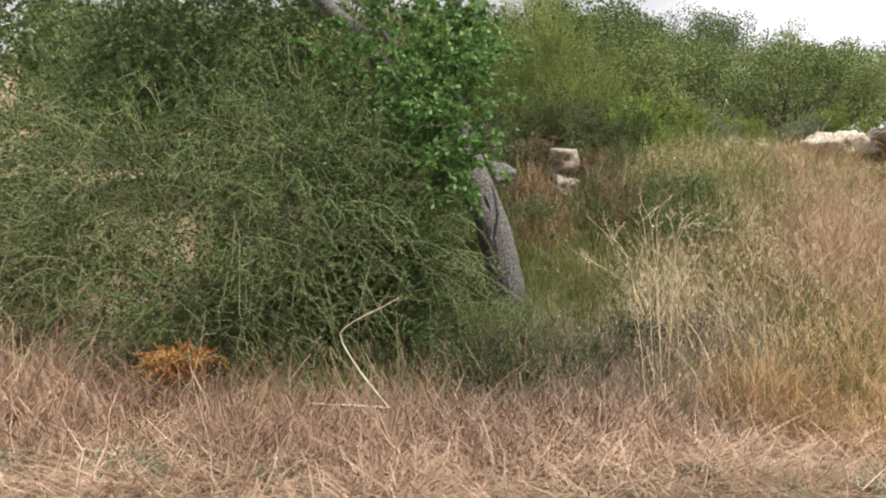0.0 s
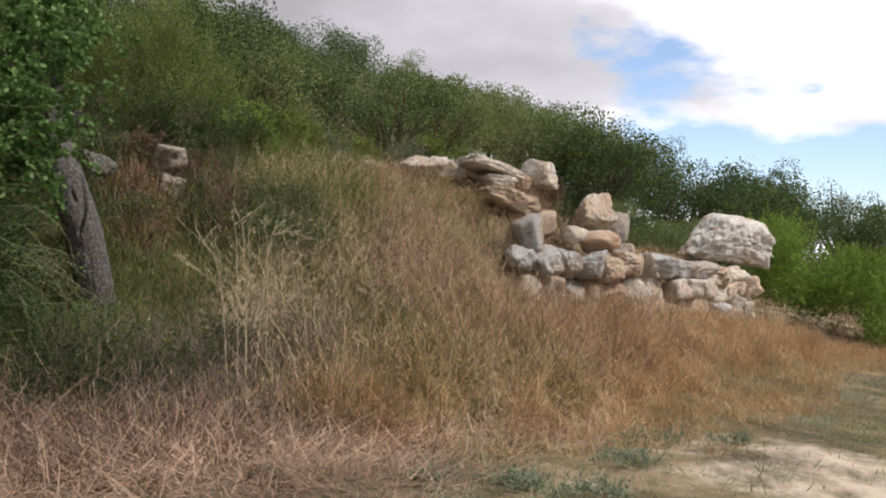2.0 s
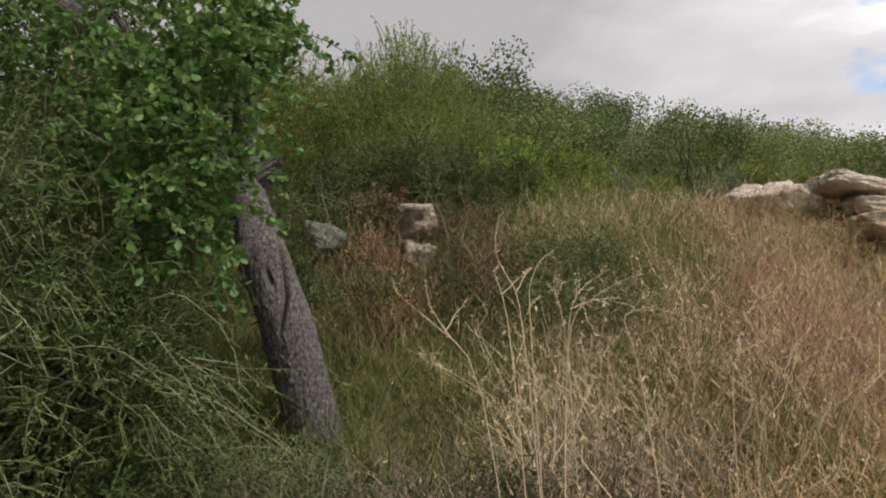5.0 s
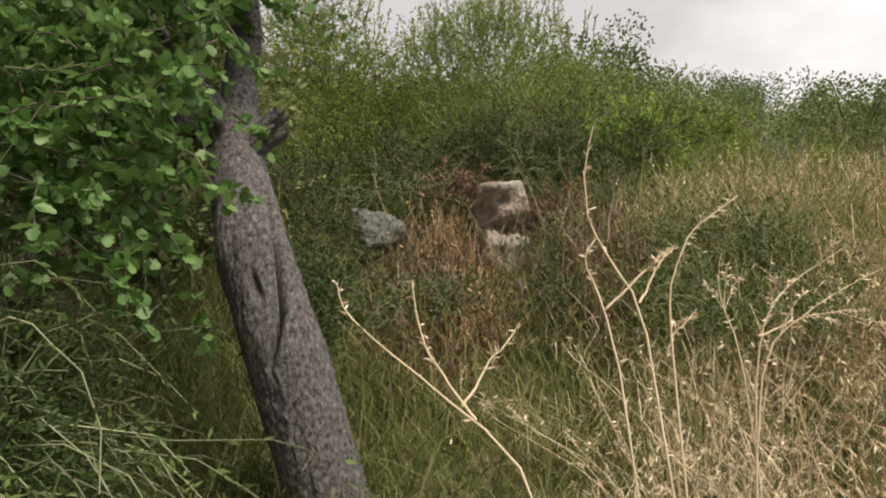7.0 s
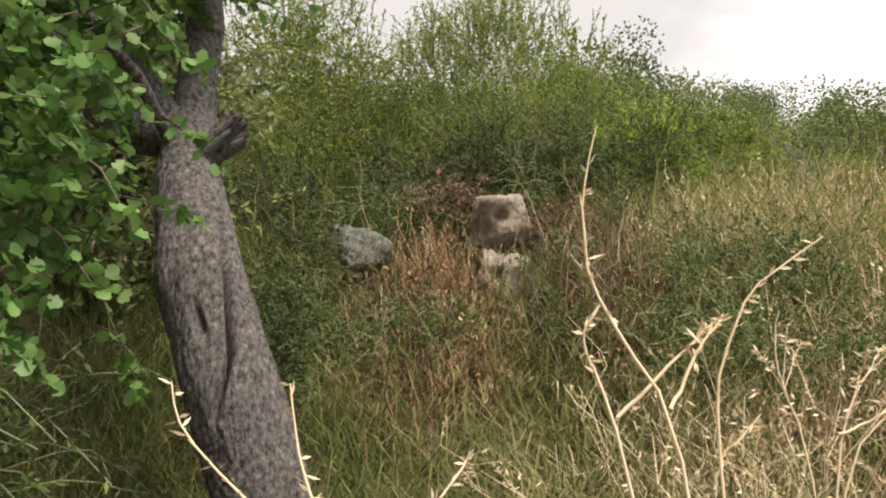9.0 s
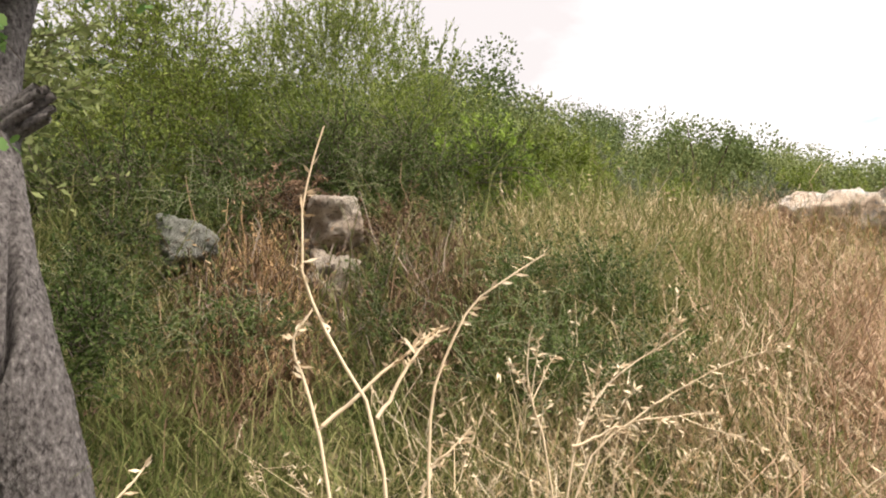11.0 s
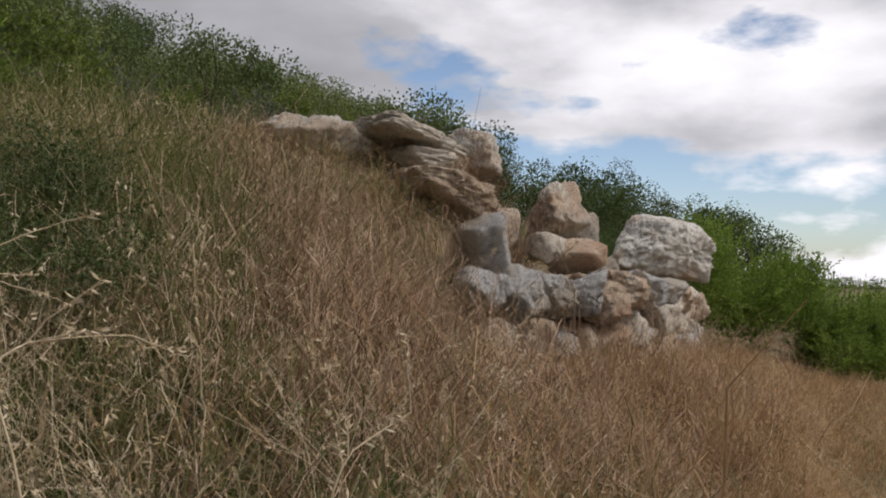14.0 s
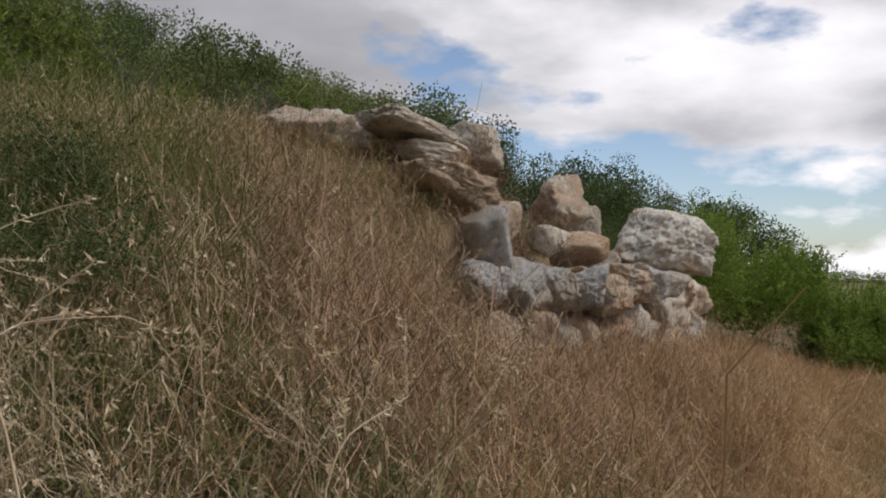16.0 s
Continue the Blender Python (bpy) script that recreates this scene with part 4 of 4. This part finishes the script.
shrub("rusty_fern", "withered orange-brown fern in front of the bush", (-1.75, 5.62, 0.72), (0.22, 0.18, 0.2), 110, 24, (0.03, 0.012), (FERN, FERN), 0.6, 0.25, lumps=5, category="fern")
for x, y, q in ((-1.46, 5.0, 1.0), (-1.25, 5.1, 0.8), (-1.87, 4.6, 1.2), (-2.55, 4.65, 1.1), (-1.0, 4.6, 0.7), (1.55, 4.7, 0.5), (2.9, 4.2, 0.8), (3.3, 4.0, 0.9), (3.9, 4.5, 0.9), (4.6, 5.0, 0.9), (2.4, 4.4, 0.6), (5.4, 5.0, 0.7)):
    shrub("grey_green_weed", "low woolly grey-green weed on the track's edge", (x, y, float(ground_z(x, y)) + 0.03 * q), (0.34 * q, 0.20 * q, 0.06 * q), 60, 9, (0.024, 0.014), (WEED, WEED), 0.2, 0.16 * q,
          up=0.8, lumps=6, flat=0.4, category="weed", group="weeds on the track's edge", stem=0.0025)


# ---- dry stalks ----
def curve(points, k=12):
    p = np.array(points, float)
    t = np.linspace(0, len(p) - 1, k)
    q = np.stack([np.interp(t, np.arange(len(p)), p[:, i]) for i in range(3)], -1)
    for _ in range(2):
        q[1:-1] = (q[:-2] + 2 * q[1:-1] + q[2:]) / 4
    return q


def stalk_plant(label, stems, pods=20, side=5, thick=0.0020):
    """A dry forked weed: stems out of one foot, side shoots, and curved pods along them."""
    foot = stems[0][0]
    base = empty("dry_stalk", foot, label, "dry weed", "dry stalks on the bank")
    off = np.array(foot)
    shoots = []
    for pts in stems:
        P = curve(pts, 14)[None]
        P = P + np.cumsum(rng.normal(0, 0.0015, P.shape), axis=1)
        stem = piece("stem", [tubes(P - off, np.linspace(thick * 1.15, thick * 0.4, 14), 5)], STALK, base, smooth_shade=True)
        shoots.append(P)
        if side:
            C, D = along(P, side, 0.45)
            Q = arcs(C, D * 0.7 + rng.normal(0, 0.45, C.shape) + np.array([0, 0, 0.3]), rng.uniform(0.05, 0.15, len(C)), 14, 0.1, 0.03)
            for q in Q:
                piece("side_shoot", [tubes(q[None] - off, np.linspace(thick * 0.5, thick * 0.25, 14), 4)], STALK, stem)
            shoots.append(Q)
    A = np.concatenate(shoots)
    C, D = along(A, pods, 0.4)
    tagged(piece("pod_mass", [leaves(C - off, D * 0.3 + rng.normal(0, 0.6, C.shape) * np.array([1, 1, 0.5]), rng.uniform(0.010, 0.019, len(C)), 0.0036)], STALK, base), kind="stuff")


def g(x, y):
    return (x, y, float(ground_z(x, y)) - 0.03)


PALE = "pale dry forked weed stalk with curved seed pods"
stalk_plant(PALE, [[g(1.56, 5.76), (1.47, 5.70, 1.69), (1.45, 5.70, 1.76), (1.42, 5.70, 1.81), (1.38, 5.70, 1.86), (1.37, 5.70, 1.91), (1.37, 5.70, 1.96), (1.375, 5.70, 2.00), (1.39, 5.70, 2.05)],
                   [g(1.50, 5.74), (1.42, 5.70, 1.69), (1.38, 5.70, 1.80), (1.365, 5.70, 1.84), (1.39, 5.70, 1.87)],
                   [g(1.56, 5.78), (1.50, 5.75, 1.68), (1.50, 5.75, 1.77), (1.52, 5.75, 1.85), (1.56, 5.75, 1.89), (1.62, 5.75, 1.93)],
                   [(1.40, 5.71, 1.755), (1.47, 5.72, 1.82), (1.515, 5.74, 1.845)], [(1.45, 5.71, 1.76), (1.48, 5.72, 1.81), (1.515, 5.74, 1.845)], [(1.50, 5.75, 1.68), (1.51, 5.75, 1.71), (1.55, 5.75, 1.755)]], side=0, pods=24)
stalk_plant(PALE, [[g(1.66, 6.05), (1.71, 6.0, 1.64), (1.75, 6.0, 1.74), (1.79, 6.0, 1.79), (1.90, 6.0, 1.86)], [g(1.78, 6.12), (1.74, 6.1, 1.66), (1.70, 6.1, 1.77), (1.69, 6.1, 1.82), (1.70, 6.1, 1.88)],
                   [g(1.66, 6.05), (1.71, 6.0, 1.66), (1.84, 6.0, 1.74), (1.98, 6.0, 1.81)], [(1.73, 6.0, 1.70), (1.80, 6.0, 1.73), (1.90, 6.0, 1.75)]], side=3)
stalk_plant(PALE, [[g(1.42, 5.62), (1.31, 5.6, 1.49), (1.19, 5.6, 1.60), (1.07, 5.6, 1.70), (1.0, 5.62, 1.76), (0.995, 5.62, 1.81)], [(1.19, 5.6, 1.60), (1.15, 5.6, 1.65), (1.11, 5.6, 1.72), (1.10, 5.6, 1.80)],
                   [(1.17, 5.6, 1.62), (1.21, 5.62, 1.68), (1.25, 5.64, 1.73)]], side=0, pods=20)
stalk_plant(PALE, [[g(2.25, 5.7), (2.2, 5.6, 1.42), (2.24, 5.6, 1.52), (2.36, 5.6, 1.56)], [g(2.0, 5.6), (1.85, 5.55, 1.5), (1.80, 5.6, 1.66), (1.95, 5.6, 1.67)]], side=3)
for k in range(14):
    x, y = r.uniform(1.8, 3.7), r.uniform(6.0, 7.5)
    top = r.uniform(0.6, 1.0)
    stems = []
    for _ in range(4):
        a, q = r.uniform(0, 6.28), r.uniform(0.3, 0.8)
        f = g(x + r.uniform(-0.12, 0.12), y + r.uniform(-0.1, 0.1))
        stems.append([f, (x + 0.35 * q * math.cos(a), y + 0.35 * q * math.sin(a), f[2] + 0.55 * top), (x + q * math.cos(a), y + q * math.sin(a), f[2] + top * r.uniform(0.75, 1.1))])
    stalk_plant("thin pale dry stalks among the straw", stems, side=4, pods=16, thick=0.0016)


def dead_branch(label, lines, thick):
    base = empty("dead_branch", lines[0][0], label, "dead branch", "dead branches")
    off = np.array(lines[0][0])
    for pts in lines:
        P = curve(pts, 14)[None] + np.cumsum(rng.normal(0, 0.006, (1, 14, 3)), axis=1)
        piece("twig", [tubes(P - off, np.linspace(thick, thick * 0.4, 14), 6)], DEAD_WOOD, base, smooth_shade=True)


dead_branch("bleached forked dead branch lying in the hay", [[(-0.36, 5.42, 0.50), (-0.56, 5.5, 0.74), (-0.71, 5.52, 0.97), (-0.66, 5.5, 1.04), (-0.27, 5.45, 1.22)], [(-0.36, 5.42, 0.50), (-0.60, 5.3, 0.56), (-0.85, 5.2, 0.62)]], 0.008)
for k in range(9):
    x, y = r.uniform(-2.6, 1.9), r.uniform(4.9, 5.7)
    z, a, q = float(ground_z(x, y)) + 0.10, r.uniform(0, 6.28), r.uniform(0.25, 0.6)
    dead_branch("thin bleached twig lying in the hay", [[(x, y, z), (x + 0.5 * q * math.cos(a), y + 0.2 * q, z + 0.08), (x + q * math.cos(a), y + 0.25 * q * math.sin(a), z + r.uniform(0.05, 0.2))]], 0.006)


# ---- trees ----
def woodland_tree(name, label, height, width, n_leaf, mat, seed, leaf=0.115, lobes=30, gap=0.2, bottom=-0.9):
    """A tree about its own foot: trunk, limbs, crown of many small leaves in uneven lobes."""
    global rng
    keep, rng = rng, np.random.default_rng(seed)
    base = empty(name, (0, 0, 0), label, "tree", "woodland trees")
    L = sphere_dirs(lobes, bottom) * np.array([width / 2, width / 2, height * 0.42]) * rng.uniform(0.35, 0.95, lobes)[:, None] + np.array([0, 0, height * 0.50])
    rad = rng.uniform(0.08, 0.18, lobes) * width
    foot = np.zeros((lobes, 3)) + np.array([0, 0, height * 0.2])
    P = arcs(foot, L - foot, np.linalg.norm(L - foot, axis=1), 6, 0.0, 0.08)
    trunk = arcs(np.array([[0, 0, -0.4]]), np.array([[0.05, 0.03, 1.0]]), height * 0.65, 7, 0.0, 0.05)
    piece("trunk", [tubes(trunk, np.linspace(0.13, 0.06, 7) * height / 4, 7)], DARK_BARK, base, smooth_shade=True)
    tagged(piece("limb_mass", [tubes(P, np.linspace(0.05, 0.012, 6) * height / 4, 3)], DARK_BARK, base), kind="stuff")
    w = rng.integers(0, lobes, n_leaf)
    d = sphere_dirs(n_leaf, -0.8)
    C = L[w] + d * (rad[w] * rng.uniform(gap, 1.1, n_leaf) ** 0.6)[:, None]
    tagged(piece("crown", [leaves(C, d + rng.normal(0, 0.7, C.shape), rng.uniform(0.6, 1.3, n_leaf) * leaf, leaf * 0.7)], mat, base), kind="stuff")
    rng = keep
    return base


KINDS = [woodland_tree("evergreen_oak", "dark evergreen oak on the wooded hillside", 4.0, 4.4, 12000, WOOD_LEAF, 1, leaf=0.08, lobes=44),
         woodland_tree("evergreen_oak", "rounded green oak on the wooded hillside", 3.5, 4.2, 11500, WOOD_LEAF, 2, leaf=0.08, lobes=44),
         woodland_tree("wild_olive", "tall olive-green tree on the wooded hillside", 4.6, 3.5, 10500, WOOD_LEAF, 3, leaf=0.074, lobes=44),
         woodland_tree("silvery_tree", "thin silvery-leaved tree against the sky", 4.8, 3.2, 2600, PALE_LEAF, 4, leaf=0.075, bottom=-0.2, lobes=34),
         woodland_tree("hedge_tree", "dark far tree on the horizon", 3.2, 4.6, 500, WOOD_LEAF, 5, leaf=0.25)]
first = set()


def plant(kind, x, y, size, turn):
    m = pose(x, y, float(ground_z(x, y)) - 0.1, 0, 0, turn) @ Matrix.Scale(size, 4)
    if kind not in first:
        first.add(kind)
        KINDS[kind].matrix_world = m
    else:
        copy_thing(KINDS[kind], m).scale = m.to_scale()


r = np.random.default_rng(11)
TALL = (4.0, 3.5, 4.6, 4.9)
for row, (R, count, low, share) in enumerate(((24, 8, -24, 0.97), (31, 12, -40, 0.93), (38, 16, -56, 0.93), (45, 20, -56, 0.98), (50, 16, -56, 1.04))):
    for k in range(count):
        h = low + (26 - low) * (k + r.uniform(0.1, 0.9)) / count
        d = R + r.uniform(-2, 2)
        x, y = -d * math.sin(radians(h)), d * math.cos(radians(h))
        top = 1.55 + d * math.tan(radians(np.interp(h, SKYLINE_HEADING, SKYLINE_RISE))) * share * r.uniform(0.95, 1.13)
        kind = 3 if row == 4 and r.random() < 0.6 else int(r.integers(3))
        size = float(np.clip((top - ground_z(x, y)) / TALL[kind], 0.55, 1.35))
        plant(kind, x, y, size, r.uniform(0, 360))
for x, y, size in ((3.6, 22.5, 1.2), (5.0, 23.5, 1.25), (8.0, 26.0, 1.1), (1.2, 21.0, 1.1), (-1.5, 20.0, 1.2), (27.5, 17.5, 0.48), (26, 20.5, 0.52), (28.5, 20.0, 0.55), (25.5, 24.0, 0.65), (22.0, 22.5, 0.62)):
    plant(2, x, y, size, 40 * x)
for k in range(16):
    h, d = -34 - 21 * (k + r.uniform(0.2, 0.8)) / 16, r.uniform(27, 30)
    plant(k % 2, -d * math.sin(radians(h)), d * math.cos(radians(h)), r.uniform(0.5, 0.66) if h > -46 else r.uniform(0.42, 0.52), r.uniform(0, 360))
for k in range(40):
    h, d = -84 + 23 * k / 39, r.uniform(190, 240)
    plant(4, -d * math.sin(radians(h)), d * math.cos(radians(h)), r.uniform(0.8, 1.25), r.uniform(0, 360))


# the leaning tree by the bush
def leaning_tree():
    base = empty("leaning_tree", (0.74, 7.6, float(ground_z(0.74, 7.6))), "leaning grey-barked tree with bright rounded leaves", "tree")
    off = np.array(base.location)
    rows, sides = 220, 140
    z = np.linspace(0.55, 2.75, rows)
    hz = [0.5, 1.2, 1.75, 2.12, 2.5, 2.75]
    line = np.stack([np.interp(z, hz, [0.76, 0.60, 0.46, 0.33, 0.22, 0.19]), np.interp(z, hz, [7.60, 7.56, 7.50, 7.58, 7.76, 7.92]), z], -1)
    for _ in range(30):
        line[1:-1] = (line[:-2] + 2 * line[1:-1] + line[2:]) / 4
    rad = np.interp(z, [0.5, 1.0, 2.1, 2.4, 2.75], [0.185, 0.160, 0.152, 0.13, 0.10])
    V, F = tubes(line[None], rad[None], sides)
    W = V.reshape(rows, sides, 3)
    for i in range(rows):
        for j in range(sides):
            d = W[i, j] - line[i]
            phi = math.degrees(math.atan2(d[1], d[0]))
            zz = W[i, j, 2]
            p = Vector((W[i, j, 0] * 9, W[i, j, 1] * 9, zz * 3.0))
            k = 1 + 0.06 * noise.fractal(p * 0.8, 1.0, 2.0, 3) - 0.07 * abs(noise.noise(p * 3.2)) - 0.07 * abs(noise.noise(p * 6.5)) - 0.05 * abs(noise.noise(p * 13))
            crack = float(np.interp(zz, [1.62, 1.70, 1.85, 2.25, 2.34], [-108, -95, -68, -28, -22]))
            if 1.62 < zz < 2.36:
                k -= 0.55 * math.exp(-((phi - crack) / 3.6) ** 2) * min(1, (zz - 1.62) * 9, (2.36 - zz) * 9)
            k -= 0.30 * math.exp(-((phi + 92) / 5) ** 2 - ((zz - 1.97) / 0.05) ** 2) + 0.50 * math.exp(-((phi + 20) / 9) ** 2 - ((zz - 2.24) / 0.07) ** 2)
            k += 0.09 * math.exp(-((phi - crack - 12) / 9) ** 2 - ((zz - 2.1) / 0.16) ** 2)
            W[i, j] = line[i] + d * k
    trunk = piece("trunk", [(W.reshape(-1, 3) - off, F)], BARK, base, smooth_shade=True)
    S = np.array([[0.20, 7.88, 2.68], [0.22, 7.86, 2.66], [0.18, 7.9, 2.7], [0.2, 7.85, 2.62]])
    E = np.array([[0.26, 8.5, 4.6], [-0.7, 8.0, 3.9], [-1.55, 7.9, 4.35], [-0.1, 7.0, 3.0]])
    for s, e, a, b in zip(S, E, (0.085, 0.055, 0.10, 0.03), (0.05, 0.015, 0.07, 0.008)):
        P = arcs(s[None], (e - s)[None], np.linalg.norm(e - s), 9, -0.05, 0.05)
        piece("limb", [tubes(P - off, np.linspace(a, b, 9), 10)], BARK, base, smooth_shade=True)
    # the torn stub: splinters round a hollow
    for k in range(9):
        a = k * 0.698
        o = np.array([0.0, math.cos(a), math.sin(a)]) * 0.048
        P = curve([np.array([0.22, 7.80, 2.54]) + o * 0.8, np.array([0.34, 7.76, 2.63]) + o, np.array([0.39 + 0.07 * r.random(), 7.74, 2.65 + 0.03 * r.random()]) + o * 1.2], 7)[None]
        piece("splinter", [tubes(P - off, np.linspace(0.034, 0.014, 7), 6)], BARK, trunk, smooth_shade=True)
    n = 680
    C0 = np.array([[0.16, 6.9, 2.52], [0.02, 6.8, 2.35], [0.18, 7.05, 2.85], [-0.08, 6.85, 2.8], [-0.25, 6.9, 2.6], [0.05, 7.1, 3.15], [-0.4, 7.2, 3.1], [-0.85, 7.5, 3.4], [0.1, 7.6, 3.5], [-0.5, 7.6, 3.9],
                   [0.3, 8.3, 4.3], [0.0, 8.6, 4.7], [0.2, 7.9, 3.7], [0.05, 6.8, 2.2], [0.0, 7.6, 3.35], [0.22, 7.75, 3.4], [-0.15, 7.2, 2.95], [0.3, 7.8, 3.5]])
    S = C0[rng.integers(0, len(C0), n)] + rng.normal(0, 0.14, (n, 3))
    P = arcs(S, sphere_dirs(n, -0.6), rng.uniform(0.15, 0.40, n), 6, rng.uniform(0.1, 0.6, n), 0.08)
    tagged(piece("twig_mass", [tubes(P - off, np.linspace(0.004, 0.0015, 6))], DARK_BARK, base), kind="stuff")
    C, D = along(P, 19, 0.1)
    tagged(piece("crown", [leaves(C - off, D * 0.5 + rng.normal(0, 0.7, C.shape), rng.uniform(0.034, 0.062, len(C)), rng.uniform(0.030, 0.050, len(C)), LOBED, 0.45)], OAK_LEAF, base), kind="stuff")


leaning_tree()
